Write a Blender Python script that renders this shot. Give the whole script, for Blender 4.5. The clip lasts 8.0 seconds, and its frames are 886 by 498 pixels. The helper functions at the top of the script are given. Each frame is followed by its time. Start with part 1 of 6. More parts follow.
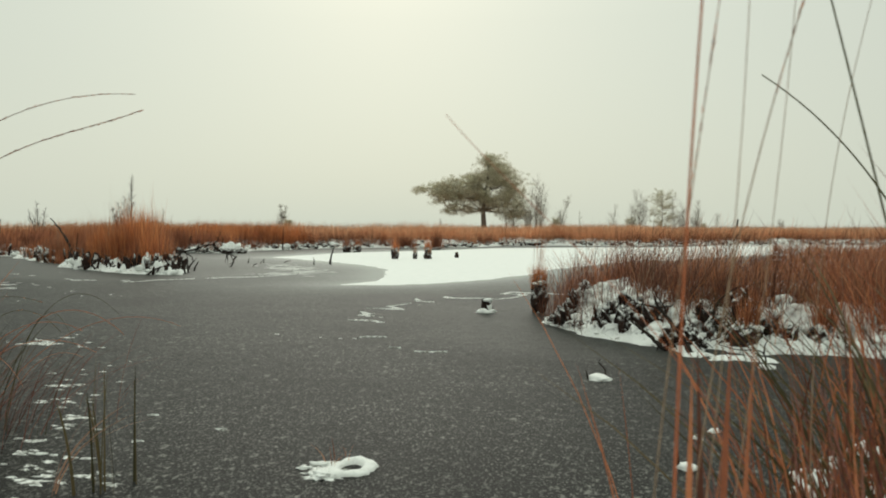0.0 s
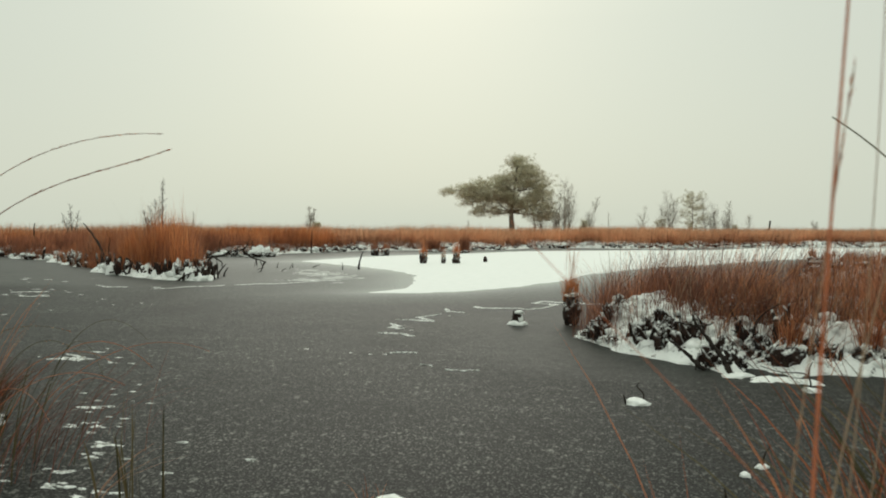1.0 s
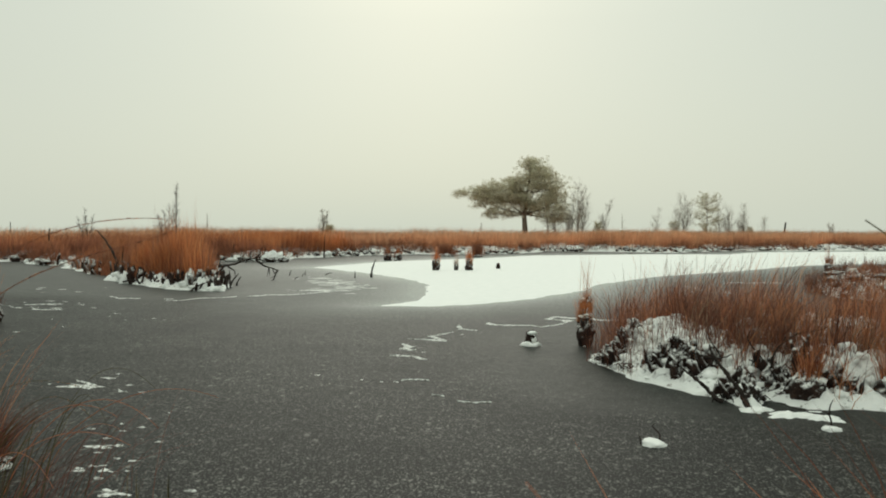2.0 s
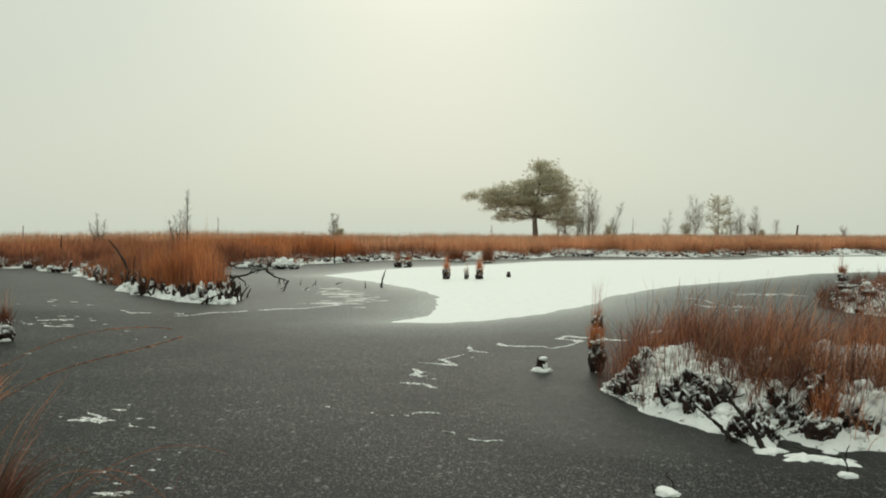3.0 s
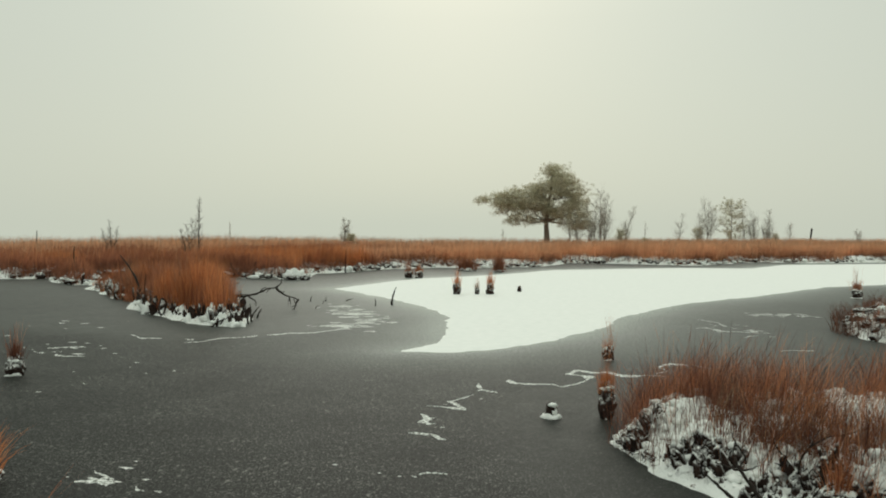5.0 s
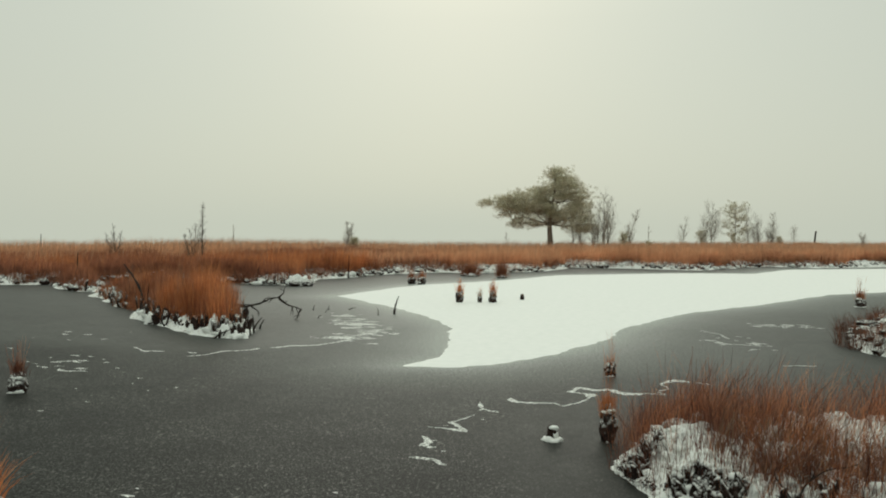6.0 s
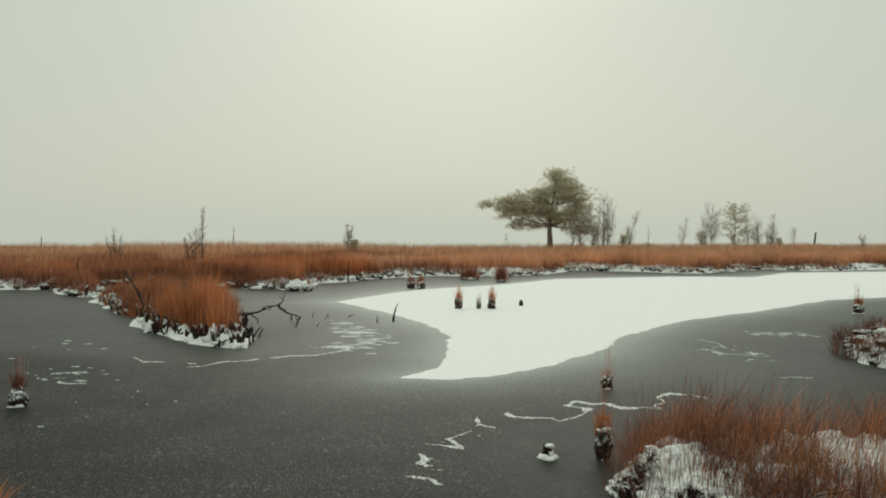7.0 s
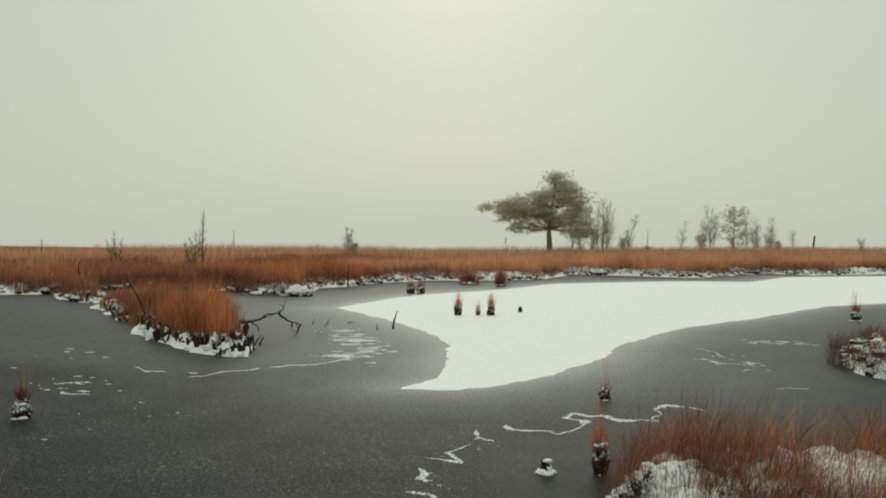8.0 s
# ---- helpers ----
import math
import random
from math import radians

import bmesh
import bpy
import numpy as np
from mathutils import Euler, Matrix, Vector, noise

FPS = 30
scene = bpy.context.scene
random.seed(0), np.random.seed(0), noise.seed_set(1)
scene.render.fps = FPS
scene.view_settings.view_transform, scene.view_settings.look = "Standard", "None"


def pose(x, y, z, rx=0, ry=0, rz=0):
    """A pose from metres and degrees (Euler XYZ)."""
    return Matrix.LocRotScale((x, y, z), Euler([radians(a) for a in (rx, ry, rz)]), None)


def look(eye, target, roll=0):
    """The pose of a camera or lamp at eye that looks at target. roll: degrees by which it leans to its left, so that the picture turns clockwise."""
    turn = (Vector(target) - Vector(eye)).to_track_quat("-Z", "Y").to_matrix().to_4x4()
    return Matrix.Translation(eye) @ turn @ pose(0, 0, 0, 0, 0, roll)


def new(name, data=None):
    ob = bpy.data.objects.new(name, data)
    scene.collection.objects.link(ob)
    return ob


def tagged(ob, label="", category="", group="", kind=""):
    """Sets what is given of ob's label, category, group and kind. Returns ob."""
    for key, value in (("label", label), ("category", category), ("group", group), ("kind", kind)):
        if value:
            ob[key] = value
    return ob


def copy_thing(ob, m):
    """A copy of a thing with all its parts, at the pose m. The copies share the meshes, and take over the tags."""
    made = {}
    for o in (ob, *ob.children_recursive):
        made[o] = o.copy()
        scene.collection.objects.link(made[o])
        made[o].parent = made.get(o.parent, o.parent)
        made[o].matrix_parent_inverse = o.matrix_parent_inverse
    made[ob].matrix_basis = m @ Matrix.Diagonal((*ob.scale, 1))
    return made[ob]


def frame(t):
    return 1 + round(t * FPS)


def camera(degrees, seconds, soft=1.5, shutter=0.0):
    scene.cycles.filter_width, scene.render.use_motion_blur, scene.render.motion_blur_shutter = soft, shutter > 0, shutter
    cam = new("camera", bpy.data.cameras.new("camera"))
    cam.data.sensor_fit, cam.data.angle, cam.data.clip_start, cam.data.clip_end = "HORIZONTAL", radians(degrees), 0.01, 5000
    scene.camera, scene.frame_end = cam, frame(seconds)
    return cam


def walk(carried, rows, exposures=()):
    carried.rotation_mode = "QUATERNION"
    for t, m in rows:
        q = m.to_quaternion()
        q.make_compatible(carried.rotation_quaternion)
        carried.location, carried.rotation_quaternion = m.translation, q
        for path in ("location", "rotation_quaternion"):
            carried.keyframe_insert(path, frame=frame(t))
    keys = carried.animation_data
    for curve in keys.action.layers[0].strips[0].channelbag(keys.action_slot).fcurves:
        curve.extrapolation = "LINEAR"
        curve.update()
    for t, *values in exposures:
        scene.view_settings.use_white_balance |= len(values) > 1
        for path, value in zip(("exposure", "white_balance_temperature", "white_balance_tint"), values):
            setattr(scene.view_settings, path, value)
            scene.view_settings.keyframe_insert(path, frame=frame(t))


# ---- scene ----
cam = camera(58.0, 8.0, 1.9)
cam.data.dof.use_dof, cam.data.dof.focus_distance, cam.data.dof.aperture_fstop = True, 10.0, 9.0
PATH = [
    (0, (0.068, 0.03, 0.825), (-0.138, 2.018, 0.776), 0.2),
    (0.5, (0.04, 0.1, 0.86), (-0.204, 2.084, 0.811), 0.3),
    (1, (0.026, 0.129, 0.928), (-0.248, 2.109, 0.88), 0.2),
    (1.5, (0.023, 0.17, 1.016), (-0.269, 2.148, 0.967), 0.2),
    (3, (0.006, 0.24, 1.366), (-0.325, 2.212, 1.316), 0.3),
    (3.5, (0.002, 0.254, 1.474), (-0.339, 2.224, 1.422), 0.3),
    (4, (0.008, 0.267, 1.578), (-0.338, 2.236, 1.524), 0.4),
    (4.5, (0.014, 0.292, 1.698), (-0.339, 2.26, 1.643), 0.4),
    (6, (0.035, 0.312, 2.031), (-0.333, 2.277, 1.976), 0.5),
    (6.5, (0.058, 0.293, 2.131), (-0.312, 2.257, 2.075), 0.5),
    (7, (0.08, 0.266, 2.227), (-0.289, 2.23, 2.17), 0.5),
    (7.5, (0.092, 0.219, 2.326), (-0.276, 2.184, 2.271), 0.6),
    (8, (0.095, 0.165, 2.393), (-0.273, 2.13, 2.338), 0.6),
]
walk(cam, [(t, look(eye, target, roll)) for t, eye, target, roll in PATH], [(0, 0.07), (3.5, 0.03), (8, -0.14)])

# ---- world and light: a thick overcast with the sun as a pale glow behind the fog ----
SUN_AZ, SUN_EL = radians(-10), radians(26)
SUN_DIR = Vector((math.sin(SUN_AZ) * math.cos(SUN_EL), math.cos(SUN_AZ) * math.cos(SUN_EL), math.sin(SUN_EL)))


def link_nodes(tree, a, out, b, inp):
    tree.links.new(a.outputs[out], b.inputs[inp])


def make_world():
    w = bpy.data.worlds.new("overcast_sky")
    scene.world = w
    w.use_nodes = True
    tr = w.node_tree
    bg = tr.nodes["Background"]
    sky = tr.nodes.new("ShaderNodeTexSky")
    sky.sky_type, sky.sun_disc = "NISHITA", False
    sky.sun_elevation, sky.sun_rotation = SUN_EL, SUN_AZ
    sky.dust_density = 5.0
    dim = tr.nodes.new("ShaderNodeVectorMath")
    dim.operation = "SCALE"
    dim.inputs["Scale"].default_value = 0.10
    link_nodes(tr, sky, "Color", dim, 0)
    # fog deck: pale at the horizon, brighter round the hidden sun and overhead
    co = tr.nodes.new("ShaderNodeTexCoord")
    dot = tr.nodes.new("ShaderNodeVectorMath")
    dot.operation = "DOT_PRODUCT"
    dot.inputs[1].default_value = SUN_DIR
    link_nodes(tr, co, "Generated", dot, 0)
    glow = tr.nodes.new("ShaderNodeValToRGB")
    stops = [(0.0, (0.530, 0.582, 0.515)), (0.60, (0.552, 0.602, 0.527)), (0.84, (0.598, 0.646, 0.557)),
             (0.95, (0.610, 0.668, 0.577)), (1.0, (0.614, 0.676, 0.585))]
    while len(glow.color_ramp.elements) < len(stops):
        glow.color_ramp.elements.new(0.5)
    for e, (p, c) in zip(glow.color_ramp.elements, stops):
        e.position, e.color = p, (*c, 1)
    link_nodes(tr, dot, "Value", glow, "Fac")
    sep = tr.nodes.new("ShaderNodeSeparateXYZ")
    link_nodes(tr, co, "Generated", sep, 0)
    up = tr.nodes.new("ShaderNodeMapRange")
    up.inputs["From Min"].default_value, up.inputs["From Max"].default_value = 0.25, 0.95
    up.inputs["To Min"].default_value, up.inputs["To Max"].default_value = 1.0, 1.62
    link_nodes(tr, sep, "Z", up, "Value")
    deck = tr.nodes.new("ShaderNodeVectorMath")
    deck.operation = "SCALE"
    link_nodes(tr, glow, "Color", deck, 0)
    link_nodes(tr, up, "Result", deck, "Scale")
    # the fog is warmer low down
    low = tr.nodes.new("ShaderNodeValToRGB")
    low.color_ramp.elements[0].position, low.color_ramp.elements[0].color = 0.0, (1.0, 0.990, 0.962, 1)
    low.color_ramp.elements[1].position, low.color_ramp.elements[1].color = 0.24, (1, 1, 1, 1)
    link_nodes(tr, sep, "Z", low, "Fac")
    tint = tr.nodes.new("ShaderNodeVectorMath")
    tint.operation = "MULTIPLY"
    link_nodes(tr, deck, "Vector", tint, 0)
    link_nodes(tr, low, "Color", tint, 1)
    mix = tr.nodes.new("ShaderNodeMix")
    mix.data_type = "RGBA"
    mix.inputs["Factor"].default_value = 0.96
    link_nodes(tr, dim, "Vector", mix, 6)
    link_nodes(tr, tint, "Vector", mix, 7)
    link_nodes(tr, mix, 2, bg, "Color")
    bg.inputs["Strength"].default_value = 1.0


make_world()
sun = new("sun", bpy.data.lights.new("sun", "SUN"))
sun.data.energy, sun.data.angle, sun.data.color = 0.5, radians(40), (1.0, 0.95, 0.85)
sun.matrix_world = look((0, 0, 30), Vector((0, 0, 30)) - SUN_DIR)


# ---- materials ----
class Mat:
    """A small wrapper to build a node material."""

    def __init__(self, name, rough=0.8, spec=0.3):
        self.m = bpy.data.materials.new(name)
        self.m.use_nodes = True
        self.t = self.m.node_tree
        self.b = self.t.nodes["Principled BSDF"]
        self.b.inputs["Roughness"].default_value = rough
        self.b.inputs["Specular IOR Level"].default_value = spec
        self.co = self.t.nodes.new("ShaderNodeTexCoord")
        self.geo = self.t.nodes.new("ShaderNodeNewGeometry")

    def node(self, kind, **inputs):
        n = self.t.nodes.new(kind)
        for k, v in inputs.items():
            n.inputs[k.replace("_", " ")].default_value = v
        return n

    def link(self, out, inp):
        self.t.links.new(out, inp)

    def noise(self, scale, detail=4, rough=0.6, world=True):
        n = self.node("ShaderNodeTexNoise", Scale=scale, Detail=detail, Roughness=rough)
        self.link(self.geo.outputs["Position"] if world else self.co.outputs["Object"], n.inputs["Vector"])
        return n.outputs["Fac"]

    def ramp(self, fac, stops):
        r = self.t.nodes.new("ShaderNodeValToRGB")
        while len(r.color_ramp.elements) < len(stops):
            r.color_ramp.elements.new(0.5)
        for e, (p, c) in zip(r.color_ramp.elements, stops):
            e.position = p
            e.color = (*c, 1) if isinstance(c, tuple) else (c, c, c, 1)
        self.link(fac, r.inputs["Fac"])
        return r.outputs["Color"]

    def mix(self, fac, a, b, how="MIX"):
        n = self.t.nodes.new("ShaderNodeMix")
        n.data_type, n.blend_type = "RGBA", how
        for v, i in ((fac, 0), (a, 6), (b, 7)):
            if hasattr(v, "is_linked"):
                self.link(v, n.inputs[i])
            else:
                n.inputs[i].default_value = (*v, 1) if isinstance(v, tuple) else v
        return n.outputs[2]

    def math(self, op, a, b=0.0, clamp=False):
        n = self.t.nodes.new("ShaderNodeMath")
        n.operation, n.use_clamp = op, clamp
        for v, i in ((a, 0), (b, 1)):
            if hasattr(v, "is_linked"):
                self.link(v, n.inputs[i])
            else:
                n.inputs[i].default_value = v
        return n.outputs[0]

    def attr(self, name):
        n = self.t.nodes.new("ShaderNodeAttribute")
        n.attribute_name = name
        return n.outputs["Fac"]

    def up(self, lo, hi):
        """0 to 1 as the surface turns to face the sky."""
        sep = self.t.nodes.new("ShaderNodeSeparateXYZ")
        self.link(self.geo.outputs["Normal"], sep.inputs[0])
        mr = self.node("ShaderNodeMapRange")
        mr.inputs["From Min"].default_value, mr.inputs["From Max"].default_value = lo, hi
        self.link(sep.outputs["Z"], mr.inputs["Value"])
        return mr.outputs["Result"]

    def bump(self, height, strength=0.4, distance=0.02):
        n = self.node("ShaderNodeBump", Strength=strength, Distance=distance)
        self.link(height, n.inputs["Height"])
        self.link(n.outputs["Normal"], self.b.inputs["Normal"])

    def thin(self, c, share):
        """Lets light through thin leaves."""
        tl, mx = self.t.nodes.new("ShaderNodeBsdfTranslucent"), self.t.nodes.new("ShaderNodeMixShader")
        self.link(c, tl.inputs["Color"])
        mx.inputs["Fac"].default_value = share
        self.link(self.b.outputs[0], mx.inputs[1])
        self.link(tl.outputs[0], mx.inputs[2])
        self.link(mx.outputs[0], self.t.nodes["Material Output"].inputs["Surface"])

    def colour(self, c):
        if hasattr(c, "is_linked"):
            self.link(c, self.b.inputs["Base Color"])
        else:
            self.b.inputs["Base Color"].default_value = (*c, 1)
        return self.m


def grass_material(name, dark, mid, light, rough=0.6, single=False, through_light=0.5):
    """single: each blade is an object, so the shade goes by object."""
    m = Mat(name, rough, 0.25)
    pick = m.t.nodes.new("ShaderNodeObjectInfo").outputs["Random"] if single else m.geo.outputs["Random Per Island"]
    c = m.ramp(pick, [(0.0, dark), (0.45, mid), (0.8, light), (1.0, mid)])
    c = m.mix(0.6, c, m.ramp(m.noise(0.9, 3), [(0.3, 0.55), (0.7, 1.15)]), "MULTIPLY")
    c = m.mix(0.4, c, m.ramp(m.noise(60, 2), [(0.3, 0.6), (0.7, 1.2)]), "MULTIPLY")
    m.colour(c)
    m.thin(m.mix(1.0, c, (1.1, 1.0, 0.9), "MULTIPLY"), through_light)
    return m.m


def snow_colour(m):
    return m.ramp(m.noise(6, 4), [(0.3, (0.85, 0.87, 0.84)), (0.7, (0.92, 0.93, 0.90))])


def snow_material():
    m = Mat("snow", 0.75, 0.2)
    m.bump(m.noise(45, 5), 0.5, 0.012)
    return m.colour(snow_colour(m))


def thin_snow_material():
    """Old snow thinned by wind, with grey ice grinning through."""
    m = Mat("wind_thinned_snow", 0.75, 0.2)
    m.bump(m.noise(60, 5), 0.6, 0.01)
    bare = m.ramp(m.noise(34, 5, 0.7), [(0.41, 0.0), (0.55, 1.0)])
    return m.colour(m.mix(bare, (0.20, 0.20, 0.18), snow_colour(m)))


def ice_material():
    m = Mat("frosted_ice", 0.5, 0.05)
    # dark water below, grey frozen slush above
    base = m.ramp(m.noise(0.45, 5), [(0.3, (0.0075, 0.0085, 0.0082)), (0.7, (0.0135, 0.0142, 0.0130))])
    base = m.mix(0.5, base, m.ramp(m.noise(9, 5, 0.7), [(0.34, 0.45), (0.66, 1.5)]), "MULTIPLY")
    # flecks of frost, drawn out along the wind that blows over the pond
    drift = m.t.nodes.new("ShaderNodeMapping")
    drift.inputs["Rotation"].default_value = (0, 0, radians(12))
    drift.inputs["Scale"].default_value = (1.0, 0.55, 1.0)
    m.link(m.geo.outputs["Position"], drift.inputs["Vector"])

    def flecks(scale, detail, rough, stops):
        n = m.node("ShaderNodeTexNoise", Scale=scale, Detail=detail, Roughness=rough)
        m.link(drift.outputs["Vector"], n.inputs["Vector"])
        return n.outputs["Fac"], m.ramp(n.outputs["Fac"], stops)

    fine, crystals = flecks(105, 3, 0.6, [(0.55, 0.0), (0.61, 0.35), (0.67, 1.0)])
    _, coarse = flecks(50, 3, 0.6, [(0.58, 0.0), (0.67, 0.9)])
    _, clots = flecks(22, 5, 0.7, [(0.58, 0.0), (0.66, 0.9)])
    patchy = m.ramp(m.noise(1.1, 5), [(0.32, 0.35), (0.68, 1.0)])
    grain = m.math("MAXIMUM", m.math("MAXIMUM", crystals, coarse), clots)
    grain = m.math("MULTIPLY", m.math("MULTIPLY", grain, patchy), m.attr("grain"), True)
    base = m.mix(grain, base, (0.215, 0.220, 0.195))
    # a thin even skin of grey slush where the flecks are few
    skin = m.math("MULTIPLY", m.math("SUBTRACT", 1.0, m.attr("grain"), True), m.ramp(m.noise(2.2, 4), [(0.3, 0.6), (0.7, 1.0)]))
    base = m.mix(skin, base, (0.050, 0.053, 0.047))
    # powder blown off the snow field, in clots, plus sheen painted on far ice
    powder = m.math("MAXIMUM", m.ramp(m.noise(30, 4, 0.7), [(0.36, 0.22), (0.62, 1.0)]), clots)
    frost = m.math("MULTIPLY", m.attr("frost"), powder, True)
    base = m.mix(frost, base, (0.50, 0.53, 0.50))
    # frost scatters the sky's sheen, black ice between the flecks hardly shows it
    sheen = m.math("ADD", m.math("MULTIPLY", grain, 0.11), m.math("MULTIPLY", skin, 0.058))
    m.link(m.math("ADD", sheen, 0.043), m.b.inputs["Specular IOR Level"])
    m.link(m.ramp(m.noise(9, 4), [(0.3, 0.46), (0.7, 0.54)]), m.b.inputs["Roughness"])
    m.bump(fine, 0.5, 0.008)
    return m.colour(base)


def ground_material(name, thatch_a, thatch_b, steep=(0.50, 0.72), cover_at=(0.34, 0.46)):
    m = Mat(name, 0.9, 0.12)
    thatch = m.ramp(m.noise(1.3, 5), [(0.3, thatch_a), (0.7, thatch_b)])
    thatch = m.mix(0.7, thatch, m.ramp(m.noise(30, 4, 0.7), [(0.3, 0.45), (0.7, 1.35)]), "MULTIPLY")
    peat = m.ramp(m.noise(18, 5), [(0.3, (0.012, 0.009, 0.008)), (0.7, (0.050, 0.034, 0.026))])
    soil = m.mix(m.up(0.72, 0.95), peat, thatch)
    lumps = m.ramp(m.noise(17, 6, 0.75), [(cover_at[0], 0.0), (cover_at[1], 1.0)])
    lie = m.math("MULTIPLY", m.up(*steep), lumps)
    cover = m.math("MULTIPLY", lie, m.attr("snow"), True)
    m.bump(m.noise(24, 5, 0.65), 0.7, 0.03)
    return m.colour(m.mix(cover, soil, snow_colour(m)))


def peat_material(snowy):
    m = Mat("peat_snowy" if snowy else "peat", 0.85, 0.2)
    c = m.ramp(m.noise(22, 6), [(0.3, (0.012, 0.008, 0.007)), (0.6, (0.042, 0.024, 0.019)), (0.8, (0.11, 0.062, 0.044))])
    if snowy:
        lie = m.math("MULTIPLY", m.up(0.05, 0.55), m.ramp(m.noise(26, 5, 0.75), [(0.45, 0.0), (0.53, 1.0)]), True)
        c = m.mix(lie, c, snow_colour(m))
    m.bump(m.noise(35, 5, 0.7), 0.8, 0.02)
    return m.colour(c)


def bark_material(name, a, b, scale=20):
    m = Mat(name, 0.85, 0.2)
    c = m.ramp(m.noise(scale, 5), [(0.3, a), (0.7, b)])
    m.bump(m.noise(scale * 2, 5), 0.6, 0.01)
    return m.colour(c)


def hazed_twig_material():
    """Birch twigs with fog haze painted into their pale, translucent colour."""
    m = Mat("hazed_twigs", 0.8, 0.2)
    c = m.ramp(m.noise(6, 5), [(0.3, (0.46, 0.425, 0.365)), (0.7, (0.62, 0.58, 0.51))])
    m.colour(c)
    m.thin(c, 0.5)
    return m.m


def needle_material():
    m = Mat("hazed_needles", 0.7, 0.2)
    # needle green lifted to pale grey-olive, painting in the fog before far trees
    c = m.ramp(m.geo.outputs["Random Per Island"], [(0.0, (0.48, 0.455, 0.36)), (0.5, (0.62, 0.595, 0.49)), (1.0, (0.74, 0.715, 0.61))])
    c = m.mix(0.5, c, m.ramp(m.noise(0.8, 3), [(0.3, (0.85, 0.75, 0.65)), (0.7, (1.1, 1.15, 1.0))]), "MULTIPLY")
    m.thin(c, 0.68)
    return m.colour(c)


SNOW = snow_material()
THIN_SNOW = thin_snow_material()
ICE = ice_material()
MOOR = ground_material("moor_ground", (0.15, 0.065, 0.030), (0.26, 0.115, 0.050), (0.15, 0.45), (0.36, 0.44))
BANK = ground_material("bank_ground", (0.07, 0.035, 0.022), (0.15, 0.07, 0.04), (0.38, 0.62), (0.34, 0.43))
PEAT = peat_material(False)
PEAT_SNOWY = peat_material(True)
GRASS_ORANGE = grass_material("purple_moor_grass_orange", (0.28, 0.096, 0.044), (0.64, 0.240, 0.095), (0.86, 0.42, 0.19))
# far grass: orange made lighter and duller, distance haze put into the colour
GRASS_HAZED = grass_material("purple_moor_grass_hazed", (0.54, 0.275, 0.155), (0.82, 0.45, 0.26), (0.93, 0.62, 0.41))
GRASS_DARK = grass_material("dead_stems_dark", (0.045, 0.024, 0.020), (0.13, 0.058, 0.040), (0.25, 0.115, 0.075), 0.6, False, 0.3)
GRASS_RED = grass_material("purple_moor_grass_russet", (0.085, 0.037, 0.027), (0.48, 0.170, 0.088), (0.78, 0.40, 0.215), 0.6, False, 0.62)
HEATH = grass_material("heather_and_old_grass", (0.12, 0.054, 0.040), (0.34, 0.145, 0.092), (0.56, 0.255, 0.15))
GRASS_OLIVE = grass_material("rush_olive", (0.045, 0.050, 0.018), (0.10, 0.10, 0.038), (0.16, 0.14, 0.06))
GRASS_STALK = grass_material("dry_stalk", (0.20, 0.13, 0.09), (0.36, 0.26, 0.18), (0.50, 0.39, 0.28))
BLADE_RUST = grass_material("broad_blade_rust", (0.075, 0.034, 0.026), (0.27, 0.095, 0.052), (0.50, 0.20, 0.10), 0.6, True, 0.5)
BLADE_OLIVE = grass_material("rush_blade_olive", (0.030, 0.031, 0.014), (0.085, 0.075, 0.034), (0.18, 0.135, 0.068), 0.6, True, 0.2)
BLADE_DARK = grass_material("dark_red_stem", (0.05, 0.028, 0.026), (0.17, 0.070, 0.058), (0.32, 0.138, 0.105), 0.6, True, 0.28)
BLADE_STEM = grass_material("reddish_dark_stems", (0.05, 0.024, 0.021), (0.17, 0.068, 0.048), (0.33, 0.145, 0.09), 0.6, False, 0.3)
BLADE_PINK = grass_material("dry_blade_pink", (0.25, 0.13, 0.09), (0.36, 0.20, 0.14), (0.45, 0.28, 0.20), 0.6, True)
DEADWOOD = bark_material("wet_deadwood", (0.012, 0.009, 0.008), (0.045, 0.034, 0.028))
PINE_BARK = bark_material("pine_bark", (0.15, 0.125, 0.10), (0.25, 0.205, 0.165), 8)
TWIG_PALE = hazed_twig_material()
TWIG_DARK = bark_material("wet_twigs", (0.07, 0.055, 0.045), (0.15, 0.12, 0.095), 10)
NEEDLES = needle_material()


# ---- shared mesh code ----
rng = np.random.default_rng(7)


def mesh_object(name, verts, faces, material, smooth=True):
    """One mesh object from vertices and equal-sized faces."""
    verts, faces = np.asarray(verts, np.float32), np.asarray(faces, np.int32)
    me = bpy.data.meshes.new(name)
    n = faces.shape[1]
    me.vertices.add(len(verts))
    me.vertices.foreach_set("co", verts.ravel())
    me.loops.add(faces.size)
    me.loops.foreach_set("vertex_index", faces.ravel())
    me.polygons.add(len(faces))
    me.polygons.foreach_set("loop_start", np.arange(0, faces.size, n, dtype=np.int32))
    me.polygons.foreach_set("use_smooth", np.full(len(faces), smooth))
    me.update(calc_edges=True)
    me.materials.append(material)
    return new(name, me)


def under(child, parent, label=""):
    child.parent = parent
    return tagged(child, label) if label else child


def thing(name, at, label, category, group=""):
    e = new(name)
    e.empty_display_size = 0.1
    e.location = at
    return tagged(e, label, category, group)


_table = np.random.default_rng(3).random((256, 256))


